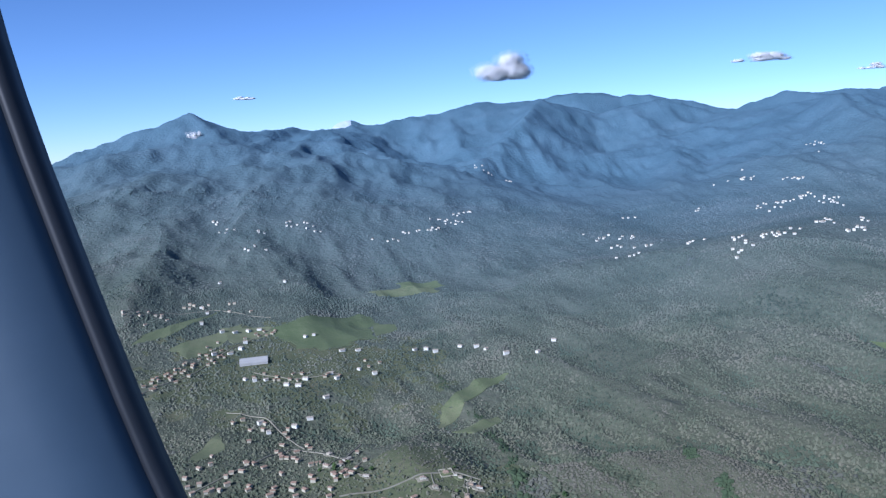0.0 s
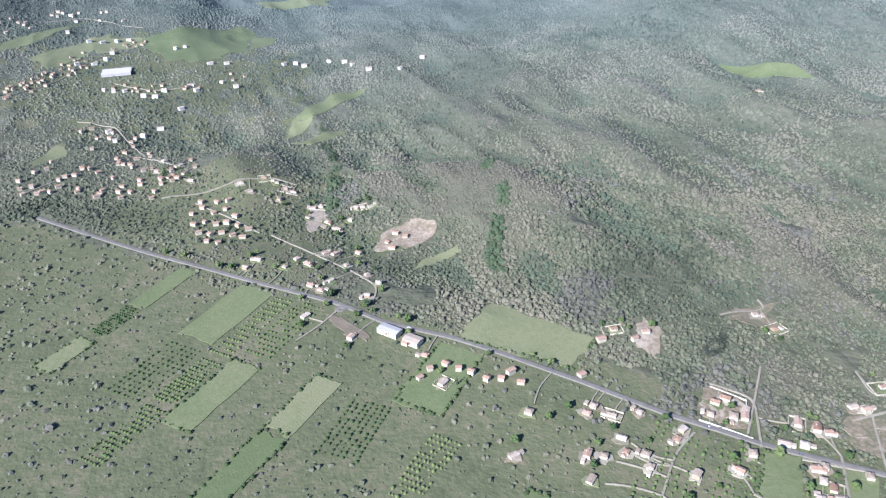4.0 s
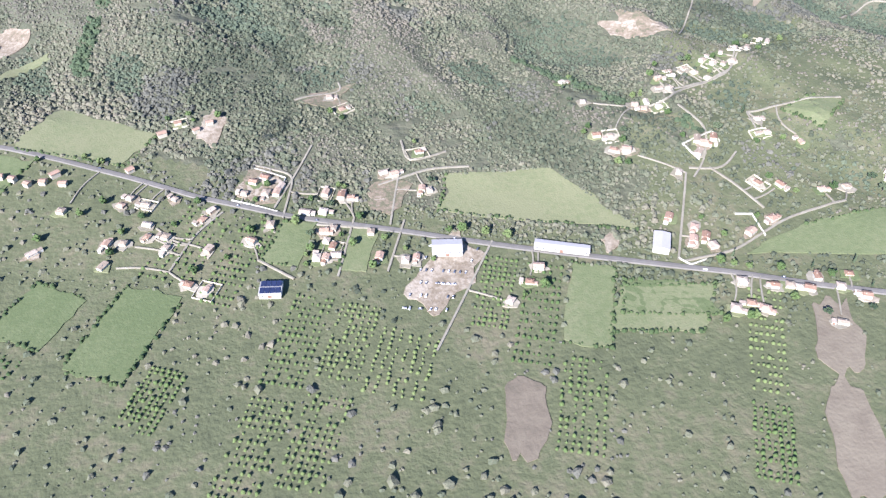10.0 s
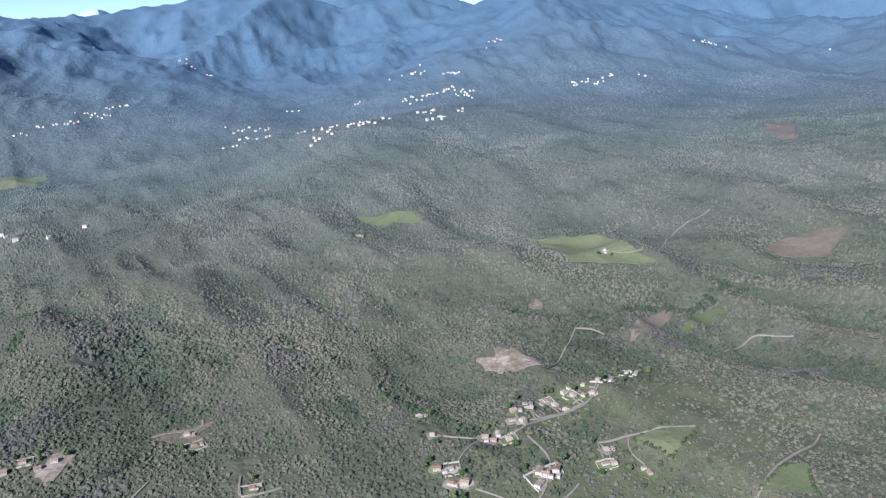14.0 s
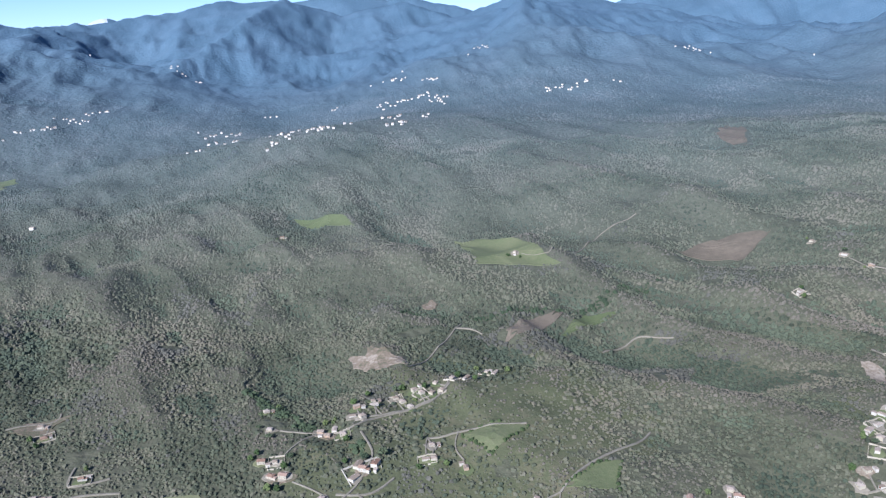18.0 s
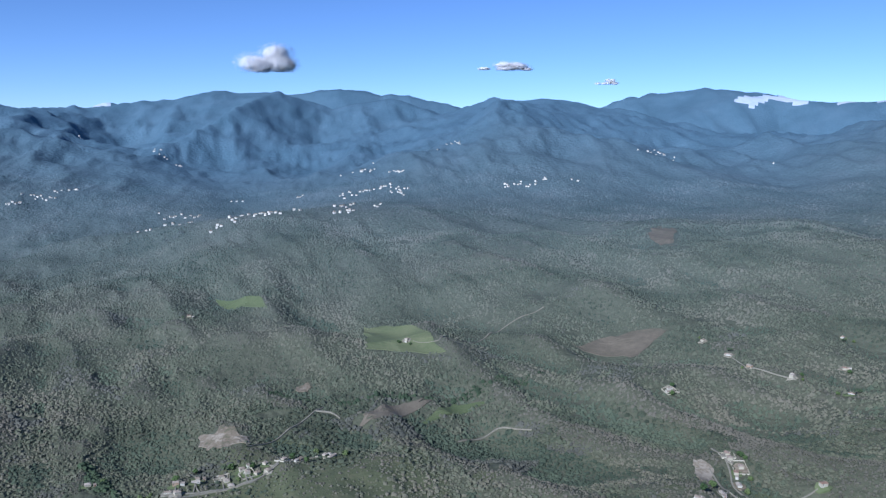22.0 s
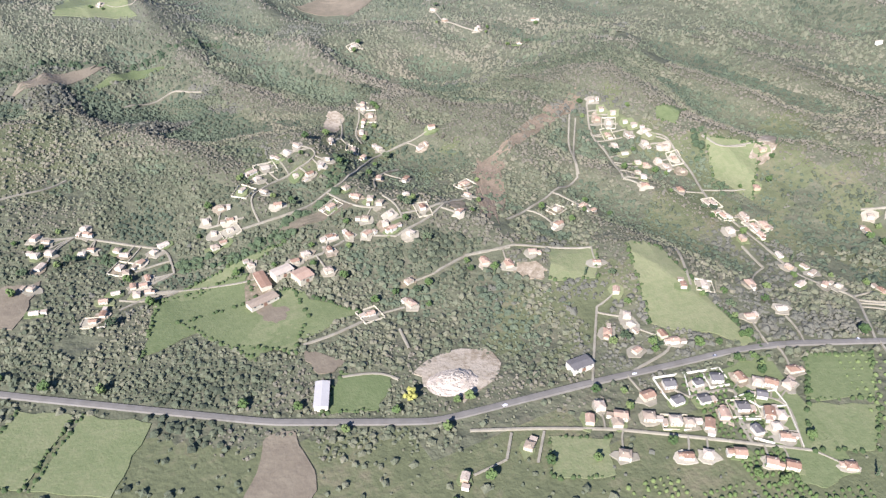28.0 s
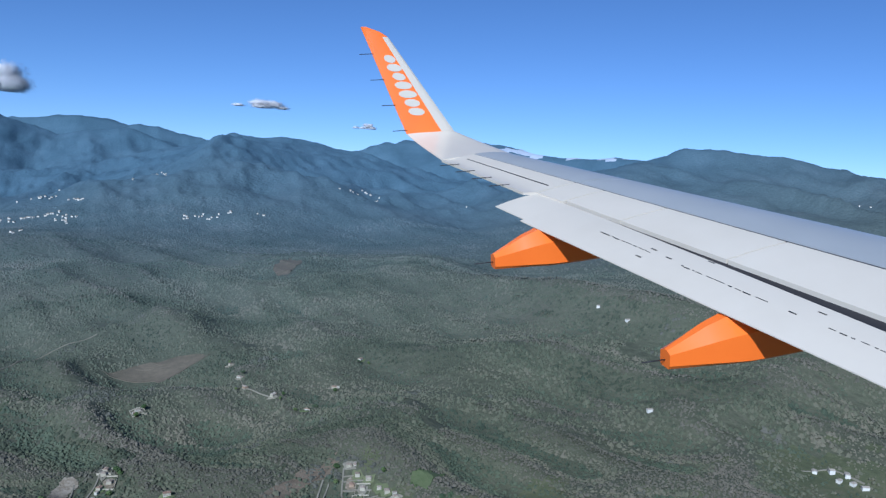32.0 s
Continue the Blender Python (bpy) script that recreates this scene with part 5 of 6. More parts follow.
for x, y, turn in HOME:
    if rng.random() < 0.16:
        garden_wall(x + rng.uniform(-0.6, 0.6), y + rng.uniform(-0.6, 0.6), turn, rng.uniform(7.5, 11), rng.uniform(6.5, 9), rng.uniform(-2, 2))
    if rng.random() < 0.5:
        a = radians(turn + rng.choice((0, 180)) + rng.uniform(-25, 25))
        px, py = x + 3.6 * math.cos(a), y + 3.6 * math.sin(a)
        if min(math.dist((px, py), (h[0], h[1])) for h in HOUSES if (h[0], h[1]) != (x, y)) > 3.2 and nearest_way(px, py)[0] > 1.8:
            garage(px, py, turn + rng.choice((0, 90)))
# ---- larger buildings and works on the plain ----
def shed(name, x, y, turn, wide, deep, high, label, wall=None, roof=None, ribs=0):
    """A long shed: walls, a low gable roof, a big door, and roof lights as parts."""
    thing = tagged(new(name), label, "building")
    thing.matrix_basis = pose(x, y, up(x, y, 0.5), 0, 0, turn)
    w, d = wide / 2, deep / 2
    part("wall", boxed(-w, w, -d, d, -2, high), wall or RENDER[1], thing)
    part("roof", roof_mesh(bmesh.new(), -w, w, -d, d, high, deep * 0.09, 0), roof or SHEET, thing)
    part("door", boxed(-0.8, 0.8, -d - 0.05, -d + 0.05, 0, min(1.6, high - 0.2)), DOORWOOD, thing, "wide brown loading door")
    for i in range(ribs):
        px = -w + wide * (i + 0.5) / ribs
        part("window", boxed(px - 0.35, px + 0.35, -d - 0.03, -d + 0.05, high - 0.9, high - 0.35), PANE, thing)
    CLEAR.append(inside([(x + c * math.cos(radians(turn)) - s * math.sin(radians(turn)), y + c * math.sin(radians(turn)) + s * math.cos(radians(turn))) for c, s in ((-w - 3, -d - 3), (w + 3, -d - 3), (w + 3, d + 3), (-w - 3, d + 3))]))
    HOUSES.append((x, y, True))
    return thing


shed("warehouse", 315, 177, -12, 13, 8, 2.6, "white warehouse with a grey metal roof in a yard", ribs=6)
shed("sports_hall", 407, 156, 62, 11, 7, 2.6, "white hall with a pale metal roof", ribs=4)
shed("shop_row", 364, 165, -25, 24, 5, 1.9, "long row of low white shops by the road", ribs=9)
shed("store", 86, 303, -35, 12, 6, 2.2, "pale store with a metal roof by the road", ribs=4)
shed("store", 98, 294, -35, 9, 6, 2.2, "cream store with a terracotta roof", roof=TILES[1], ribs=3)
shed("barn", 795, -5, 8, 9, 5.5, 2.3, "white barn with a grey roof by the main road", roof=TILES[2], ribs=3)
shed("farm_building", 687, 74, 22, 13, 5, 2.0, "cream farm building with a bleached roof", wall=RENDER[0], roof=TILES[1], ribs=4)
shed("farm_building", 689, 88, 100, 12, 4.5, 2.0, "cream farm building with a terracotta roof", wall=RENDER[0], roof=TILES[0], ribs=4)
shed("farm_building", 698, 90, 22, 9, 5.5, 2.4, "cream farmhouse range with a bleached roof", wall=RENDER[0], roof=TILES[1], ribs=3)
shed("farm_building", 706, 84, 22, 7, 8, 2.4, "cream farm hall with a terracotta roof", wall=RENDER[0], roof=TILES[0], ribs=2)
shed("barn", 699, 11, 75, 13, 5, 1.8, "long pale barn with a metal roof", ribs=4)
solar = shed("solar_shed", 238, 170, -12, 9, 8, 1.6, "shed with a roof of dark solar panels", ribs=3)
for i in range(4):
    for j in range(2):
        part("solar_panel", boxed(-4.2 + i * 2.15, -2.2 + i * 2.15, -3.6 + j * 3.9, -0.3 + j * 3.9, 2.42, 2.5), SOLAR, solar, "dark blue solar panel")


def glasshouse(x, y, turn, bays):
    """A greenhouse of several bays: low walls, glass roofs and a frame."""
    thing = tagged(new("greenhouse"), "long pale greenhouse of glazed bays on the plain", "greenhouse")
    thing.matrix_basis = pose(x, y, up(x, y, 0.4), 0, 0, turn)
    for i in range(bays):
        y0 = (i - bays / 2) * 6.0
        part("bay", roof_mesh(boxed(-15, 15, y0 + 0.3, y0 + 5.7, -1, 1.6), -15, 15, y0 + 0.3, y0 + 5.7, 1.6, 1.0, 0), SHEET, thing)
    CLEAR.append(lambda qx, qy: (np.abs(qx - x) < 30) & (np.abs(qy - y) < 30))
    return thing


glasshouse(-222, 818, 14, 4)


def car_at(x, y, turn, first=[]):
    """A parked car: body, cabin, glass and wheels; built once and copied."""
    m = pose(x, y, up(x, y, 0.62), 0, 0, turn)
    if first:
        return copy_thing(first[0], m)
    thing = tagged(new("car"), "parked car on pale gravel", "car", "cars on the plain")
    bm = boxed(-0.9, 0.9, -0.38, 0.38, 0.12, 0.36)
    bmesh.ops.bevel(bm, geom=list(bm.edges), offset=0.06, segments=1, affect="EDGES")
    part("body", bm, CARPAINT, thing)
    bm = boxed(-0.5, 0.45, -0.33, 0.33, 0.34, 0.6)
    for v in bm.verts:
        if v.co.z > 0.5:
            v.co.x *= 0.72
    part("cabin", bm, PANE, thing)
    part("roof", boxed(-0.34, 0.3, -0.3, 0.3, 0.59, 0.63), CARPAINT, thing)
    for wx in (-0.56, 0.56):
        for wy in (-0.34, 0.34):
            bm = bmesh.new()
            bmesh.ops.create_cone(bm, cap_ends=True, segments=10, radius1=0.14, radius2=0.14, depth=0.1, matrix=pose(wx, wy, 0.14, 90))
            part("wheel", bm, TYRE, thing)
    thing.matrix_basis = m
    first.append(thing)
    return thing


rng = random.Random(5)
for lot in [p for n, p in PLOTS if n == "sandy_lot"][2:3]:
    (ax, ay), (bx, by), (cx, cy), (dx, dy) = lot
    for row in range(6):
        for i in range(9):
            u, v = 0.1 + 0.8 * i / 8, 0.12 + 0.78 * row / 5
            if rng.random() < 0.72 and not (v < 0.4 and 0.2 < u < 0.85):
                x = (1 - v) * ((1 - u) * ax + u * bx) + v * ((1 - u) * dx + u * cx)
                y = (1 - v) * ((1 - u) * ay + u * by) + v * ((1 - u) * dy + u * cy)
                car_at(x, y, rng.choice((60, 65, 155)) + rng.uniform(-6, 6))
hx, hy = [p[0] for p in HIGHWAY], [p[1] for p in HIGHWAY]
for x in (96, 165, 228, 262, 320, 371, 418, 447, 760, 812, 846, 905):
    y = float(np.interp(x, hx, hy))
    y2 = float(np.interp(x + 4, hx, hy))
    car_at(x, y + (0.9 if x % 2 else -0.9), math.degrees(math.atan2(y2 - y, 4)))


# ---- single trees ----
def build_tree(kind, seed):
    """A tree at the origin: a tapered trunk with limbs, and a crown of many small uneven clumps."""
    rng = random.Random(seed)
    names = {"round": ("tree", "broad green garden tree with an uneven crown"), "cypress": ("cypress", "tall narrow dark green cypress"), "pine": ("pine", "dark umbrella pine with a flat crown")}
    name, label = names[kind]
    thing = tagged(new(name), label, "tree")
    high = {"round": 1.0, "cypress": 0.6, "pine": 2.4}[kind]
    bm = bmesh.new()
    bmesh.ops.create_cone(bm, cap_ends=True, segments=7, radius1=0.2, radius2=0.1, depth=high + 1.2, matrix=pose(0, 0, (high + 0.6) / 2))
    for i in range(4):
        a = i * 90 + rng.uniform(-20, 20)
        bmesh.ops.create_cone(bm, cap_ends=True, segments=5, radius1=0.09, radius2=0.03, depth=1.3, matrix=pose(0, 0, high + 0.3, 0, 0, a) @ pose(0.4, 0, 0.3, 0, 42, 0))
    part("trunk", bm, BARK, thing)
    bm = bmesh.new()
    for i in range(34):
        a, h = rng.uniform(0, 6.3), rng.random()
        if kind == "round":
            r, z, s = 1.7 * math.sqrt(rng.random()) * math.sin(0.5 + 2.3 * h), high + 0.2 + 2.6 * h, rng.uniform(0.42, 0.8)
        elif kind == "cypress":
            r, z, s = 0.45 * (1 - h) * rng.random() + 0.12, 0.5 + 5.0 * h, rng.uniform(0.32, 0.55) * (1.1 - 0.7 * h)
        else:
            r, z, s = 2.3 * math.sqrt(rng.random()), high + 0.6 + 0.9 * h, rng.uniform(0.4, 0.75)
        made = bmesh.ops.create_icosphere(bm, subdivisions=1, radius=s, matrix=pose(r * math.cos(a), r * math.sin(a), z, rng.uniform(0, 90), rng.uniform(0, 90), 0))
        for v in made["verts"]:
            v.co += Vector([rng.uniform(-0.22, 0.22) * s for _ in range(3)])
    part("crown", bm, DARKLEAF if kind != "round" else BROAD, thing)
    return thing


KINDS = [build_tree("round", 1), build_tree("round", 2), build_tree("round", 3), build_tree("cypress", 4), build_tree("pine", 5)]
rng = random.Random(77)
used = [False] * len(KINDS)


def tree_at(x, y, pick, size):
    m = pose(x, y, up(x, y, -0.1), 0, 0, rng.uniform(0, 360))
    if not used[pick]:
        used[pick] = True
        ob = KINDS[pick]
        ob.matrix_basis = m
    else:
        ob = copy_thing(KINDS[pick], m)
    ob.scale = (size, size, size * rng.uniform(0.85, 1.15))
    ob["group"] = "trees round the houses"


for x, y, far in list(HOUSES):
    if far:
        continue
    for i in range(rng.choice((1, 1, 2, 2))):
        a, r = rng.uniform(0, 6.3), rng.uniform(6.2, 9.5)
        px, py = x + r * math.cos(a), y + r * math.sin(a)
        if min(math.dist((px, py), (h[0], h[1])) for h in HOUSES) > 5.4 and nearest_way(px, py)[0] > 2.6:
            tree_at(px, py, rng.choice((0, 1, 2, 0, 1, 3, 4)), rng.uniform(0.6, 1.05))
for i in range(1, len(HIGHWAY) - 1):
    for k in range(3):
        s = rng.random()
        (ax, ay), (bx, by) = HIGHWAY[i], HIGHWAY[i + 1]
        px, py = ax + s * (bx - ax), ay + s * (by - ay) + rng.choice((-5, 5, 6.5))
        if min(math.dist((px, py), (h[0], h[1])) for h in HOUSES) > 6 and nearest_way(px, py)[0] > 2.8:
            tree_at(px, py, rng.choice((0, 1, 2)), rng.uniform(0.7, 1.2))

# hedges round the meadows of the plain
rng = random.Random(9)
for name, corners in PLOTS:
    if name != "meadow" or corners[0][1] > 330:
        continue
    for (ax, ay), (bx, by) in zip(corners, corners[1:] + corners[:1]):
        n = int(math.dist((ax, ay), (bx, by)) / 1.6)
        if n < 4 or rng.random() < 0.25:
            continue
        s = np.linspace(0, 1, n)
        r = np.random.default_rng(n)
        keep = r.uniform(0, 1, n) < 0.8
        x, y = ax + s * (bx - ax) + r.uniform(-0.7, 0.7, n), ay + s * (by - ay) + r.uniform(-0.7, 0.7, n)
        crowns("hedge", x[keep], y[keep], r.uniform(0.6, 1.4, n)[keep], "uneven green field hedge", HEDGE, n)["category"] = "hedge"

# ---- clouds ----
def cloud(x, y, z, wide, high, seed, label):
    """A small cloud: a heap of very many tiny puffs, thick in the middle and thinning out to its rim."""
    rng = np.random.default_rng(seed)
    n = 48000 if wide > 400 else 18000 if wide > 300 else 5000
    lobes = 13
    lx = rng.normal(0, 0.17, lobes) * wide
    lz = np.abs(rng.normal(0.34, 0.24, lobes)) * high * np.clip(1 - (2.3 * lx / wide) ** 2, 0.05, 1)
    lr = rng.uniform(0.05, 0.11, lobes) * wide
    pick = rng.integers(0, lobes, n)
    way = rng.normal(0, 1, (n, 3))
    way *= (rng.uniform(0, 1, n) ** 0.45 * rng.choice((1.0, 1.0, 1.0, 1.5), n) / np.linalg.norm(way, axis=1))[:, None]
    x0 = lx[pick] + way[:, 0] * lr[pick] * 1.5
    y0 = way[:, 1] * lr[pick]
    z0 = lz[pick] + way[:, 2] * lr[pick] * high / wide * 2.6
    z0 = np.where(z0 < 0, z0 * 0.35, z0)
    size = wide * (0.0024 if wide > 300 else 0.005) * rng.uniform(0.6, 1.4, n)
    ring = np.array([(1, 1, 1), (1, -1, -1), (-1, 1, -1), (-1, -1, 1)])
    v = np.stack([x0, y0, z0], -1)[:, None] + ring[None] * size[:, None, None]
    f = np.array([(0, 1, 2), (0, 3, 1), (0, 2, 3), (1, 3, 2)])
    me = mesh_of("cloud", v.reshape(-1, 3), (f[None] + 4 * np.arange(n)[:, None, None]).reshape(-1, 3), True)
    out = way + np.array([0.0, 0.0, 0.35])
    out /= np.linalg.norm(out, axis=1)[:, None] + 1e-6
    me.normals_split_custom_set_from_vertices(np.repeat(out, 4, axis=0).tolist())
    me.materials.append(CLOUD)
    ob = tagged(new("cloud", me), label, "cloud", kind="backdrop")
    ob.matrix_basis = pose(x, y, z, 0, 0, float(rng.uniform(-15, 15)))


cloud(369, 4215, 556, 470, 150, 1, "small white heaped cloud over the ridge")
cloud(1600, 3835, 552, 320, 52, 2, "small grey cloud over the ridge")
cloud(-735, 2280, up(-735, 2280, -4), 56, 36, 4, "small white cloud clinging to the peak")
cloud(-760, 3000, 440, 110, 14, 5, "thin wisp of cloud over the ridge")
cloud(2215, 3974, 496, 143, 33, 6, "small grey cloud over far hills")

# the stone heap and the yellow tree by the main road
def heap(x, y, wide, high):
    """A terraced heap of broken rock."""
    r, a = np.meshgrid(np.linspace(0.02, 1, 14), np.linspace(0, 2 * np.pi, 40, endpoint=False), indexing="ij")
    px, py = x + wide * r * np.cos(a), y + wide * 0.72 * r * np.sin(a)
    step = np.round((1 - r ** 1.5) * 3 + 0.5 * vnoise(px / 2.2, py / 2.2, 61)) / 3
    z = height(px, py) + 0.45 + high * np.clip(0.6 * step + 0.4 * (1 - r), 0, 1) + 0.35 * vnoise(px / 0.9, py / 0.9, 62) * (1 - r)
    ids = np.arange(14 * 40).reshape(14, 40)
    nxt = np.roll(ids, -1, axis=1)
    f = np.stack([ids[:-1], ids[1:], nxt[1:], nxt[:-1]], -1).reshape(-1, 4)
    me = mesh_of("stone_mound", np.stack([px, py, z], -1).reshape(-1, 3), f)
    me.materials.append(ROCK)
    tagged(new("stone_mound", me), "terraced mound of pale broken rock on bare earth", "mound")


HEAP_AT, YELLOW_AT = (746.6, 3.3), (729, 0)
heap(*HEAP_AT, 10.1, 2.8)
sunny = build_tree("round", 9)
for ob in sunny.children:
    if ob.name.startswith("crown"):
        ob.data.materials[0] = YELLOW
sunny["label"] = "bright yellow flowering tree beside the road"
sunny.matrix_basis = pose(*YELLOW_AT, up(*YELLOW_AT, -0.1), 0, 0, 30)
sunny.scale = (1.5, 1.5, 1.3)

# orchards: rows of small trees
for quad in ORCHARDS:
    (ax, ay), (bx, by), (cx, cy), (dx, dy) = quad
    u, v = np.meshgrid(np.linspace(0.08, 0.92, 7), np.linspace(0.05, 0.95, 14))
    u, v = u.ravel(), v.ravel()
    r = np.random.default_rng(int(ax + 500))
    keep = r.uniform(0, 1, len(u)) < 0.85
    u, v = u[keep] + r.uniform(-0.02, 0.02, keep.sum()), v[keep]
    x = (1 - v) * ((1 - u) * ax + u * bx) + v * ((1 - u) * dx + u * cx)
    y = (1 - v) * ((1 - u) * ay + u * by) + v * ((1 - u) * dy + u * cy)
    crowns("orchard", x, y, r.uniform(0.6, 1.1, len(x)), "rows of small orchard trees", BROAD, 4)["category"] = "orchard"
# ---- the airliner's wing, posed to fit the view at the end of the flight ----
WHITE = shade("white_aircraft_paint", [(0.57, 0.505, 0.395), (0.635, 0.57, 0.455)], (0.8, 9), rough=0.35, coat=0.3)
GREY = shade("light_grey_wing_paint", [(0.31, 0.32, 0.31), (0.37, 0.375, 0.36)], (0.9, 12), rough=0.4, coat=0.2)
ORANGE = shade("orange_aircraft_paint", [(0.84, 0.155, 0.010), (0.92, 0.20, 0.015)], (0.8, 9), rough=0.35, coat=0.3)
GAP = shade("dark_gap_lining", [(0.012, 0.012, 0.014), (0.03, 0.026, 0.026)], (0.5, 4), rough=0.7)
K = 1.0  # the wing's drawing size against true size


def loft(rings, soft=True):
    """A skin over rings of points, in the aircraft's metres: x ahead, y outboard, z up."""
    bm = bmesh.new()
    rows = [[bm.verts.new(Vector(p) * K) for p in ring] for ring in rings]
    n = len(rows[0])
    for a, b in zip(rows, rows[1:]):
        for i in range(n):
            bm.faces.new((a[i], a[(i + 1) % n], b[(i + 1) % n], b[i]))
    bm.faces.new(rows[0][::-1])
    bm.faces.new(rows[-1])
    bmesh.ops.recalc_face_normals(bm, faces=bm.faces)
    for f in bm.faces:
        f.smooth = soft and len(f.verts) == 4
    for e in bm.edges:
        e.smooth = e.calc_face_angle(3.0) < 0.45
    return bm


def lead(y):
    return -0.529 * y


def trail(y):
    return -(7.06 + 0.279 * (y - 6.4)) if y > 6.4 else -7.06 + 0.02 * (6.4 - y)


def top(y, c, lift=0.0):
    """A point on the wing's upper skin at the share c of the chord."""
    chord = lead(y) - trail(y)
    return (lead(y) - c * chord, y, 0.105 * y + 0.062 * chord * (math.sin(math.pi * min(1.0, c + 0.12)) if c < 0.95 else 0.07) * min(1.0, 0.35 + c * 6) + lift)


def skin(y, c0, c1, deep=0.05, lift=0.0, n=7):
    """A slice of the skin from c0 to c1 of the chord, with its thickness below it."""
    up_side = [top(y, c, lift) for c in np.linspace(c0, c1, n)]
    return up_side + [(x, y, z - deep - lift) for x, y, z in up_side[::-1]]


wing = tagged(new("aircraft_wing"), "white airliner wing with orange winglet and fairings, flaps slightly out", "aircraft wing")
wing.matrix_basis = pose(776.25, -232.71, 189.67, 8.58, -7.25, -10.25)
inner, outer = np.linspace(4.6, 12.95, 12), np.linspace(12.98, 15.4, 6)
SEAM, SLOT = 0.55, 0.86
part("wing_box", loft([skin(y, 0.0, SEAM, 0.22) for y in inner]), GREY, wing, "blue-grey forward wing skin")
part("wing_box", loft([skin(y, 0.0, SEAM, 0.12) for y in outer]), GREY, wing, "blue-grey forward wing skin")
part("panel_seam", loft([skin(y, SEAM + 0.001, SEAM + 0.016, 0.05, -0.012, 3) for y in np.linspace(4.6, 15.0, 14)]), GAP, wing, "dark seam along the skin")
edges = [4.6, 7.35, 9.6, 11.3, 12.4]
for a, b in zip(edges, edges[1:]):
    part("spoiler", loft([skin(y, SEAM + 0.018, SLOT, 0.06) for y in np.linspace(a + 0.012, b - 0.012, 5)]), WHITE, wing, "off-white spoiler panel")
part("aft_panel", loft([skin(y, SEAM + 0.018, SLOT + 0.03, 0.06) for y in np.linspace(12.412, 12.95, 3)]), WHITE, wing)
aileron = part("aileron", loft([skin(y, SEAM + 0.018, 1.0, 0.04) for y in np.linspace(12.98, 15.4, 6)]), WHITE, wing, "off-white aileron behind the outer skin")
part("aileron_seam", loft([skin(y, 0.74, 0.752, 0.02, 0.004, 3) for y in np.linspace(13.1, 15.2, 6)]), GAP, aileron)
part("flap_cove", loft([skin(y, SLOT - 0.02, SLOT + 0.08, 0.06, -0.09, 3) for y in np.linspace(4.6, 12.9, 8)]), GAP, wing, "dark slot ahead of the flap")


def on_flap(y, c, lift=0.0, more=0.56):
    """A point on the flat upper face of the flap."""
    open_slot = 0.026 + 0.062 * max(0.0, min(1.0, (11.5 - y) / 4.5))
    x0, x1 = lead(y) - (SLOT + open_slot) * (lead(y) - trail(y)), trail(y) - more
    z0, z1 = top(y, SLOT)[2] - 0.03, 0.105 * y - 0.17
    return (x0 + (x1 - x0) * c, y, z0 + (z1 - z0) * c + 0.02 * math.sin(math.pi * c) + lift)


def flap_ring(y, more=0.56):
    up_side = [on_flap(y, c, 0, more) for c in (0, 0.04, 0.15, 0.4, 0.7, 1.0)]
    return up_side[:1] + up_side[1:] + [(x, y, z - d) for (x, y, z), d in zip(up_side[::-1], (0.012, 0.04, 0.07, 0.09, 0.08, 0.05))]


flap = part("flap", loft([flap_ring(y) for y in np.linspace(4.6, 12.22, 10)]), WHITE, wing, "off-white trailing-edge flap, slightly lowered")
part("flap_tip", loft([flap_ring(y, 0.47) for y in np.linspace(12.225, 12.98, 4)]), WHITE, wing, "off-white outer end of the flap")


def mark(y0, y1, c, wide=0.016):
    rings = []
    for y in (y0, y1):
        a, b = on_flap(y, c, 0.001), on_flap(y, c + wide, 0.001)
        rings.append([a, b, (b[0], y, b[2] + 0.003), (a[0], y, a[2] + 0.003)])
    part("marking", loft(rings, False), GAP, flap, "dark scuffed marking")


# broken walkway line, then single scuffs
rng = random.Random(8)
for y0, y1 in ((6.95, 7.85), (8.55, 9.75), (10.25, 11.15)):
    y = y0
    while y < y1:
        long = rng.uniform(0.03, 0.16)
        mark(y, min(y1, y + long), 0.42 + rng.uniform(-0.006, 0.006), rng.uniform(0.010, 0.022))
        y += long + rng.uniform(0.012, 0.06)
for y, c in ((8.05, 0.16), (8.2, 0.42), (9.95, 0.36), (10.2, 0.62), (10.25, 0.3), (9.6, 0.02)):
    mark(y, y + 0.09, c, 0.022)


def tip_line(s):
    """The upturned tip seen from ahead: (y, z) at s; the blade begins at s = 1 and ends at s = 2."""
    if s <= 1:
        a, b, c = (15.4, 1.617), (16.92, 1.78), (17.10, 1.95)
        return tuple((1 - s) ** 2 * p + 2 * s * (1 - s) * q + s * s * r for p, q, r in zip(a, b, c))
    return 17.10 + 0.47 * (s - 1), 1.95 + 2.12 * (s - 1)


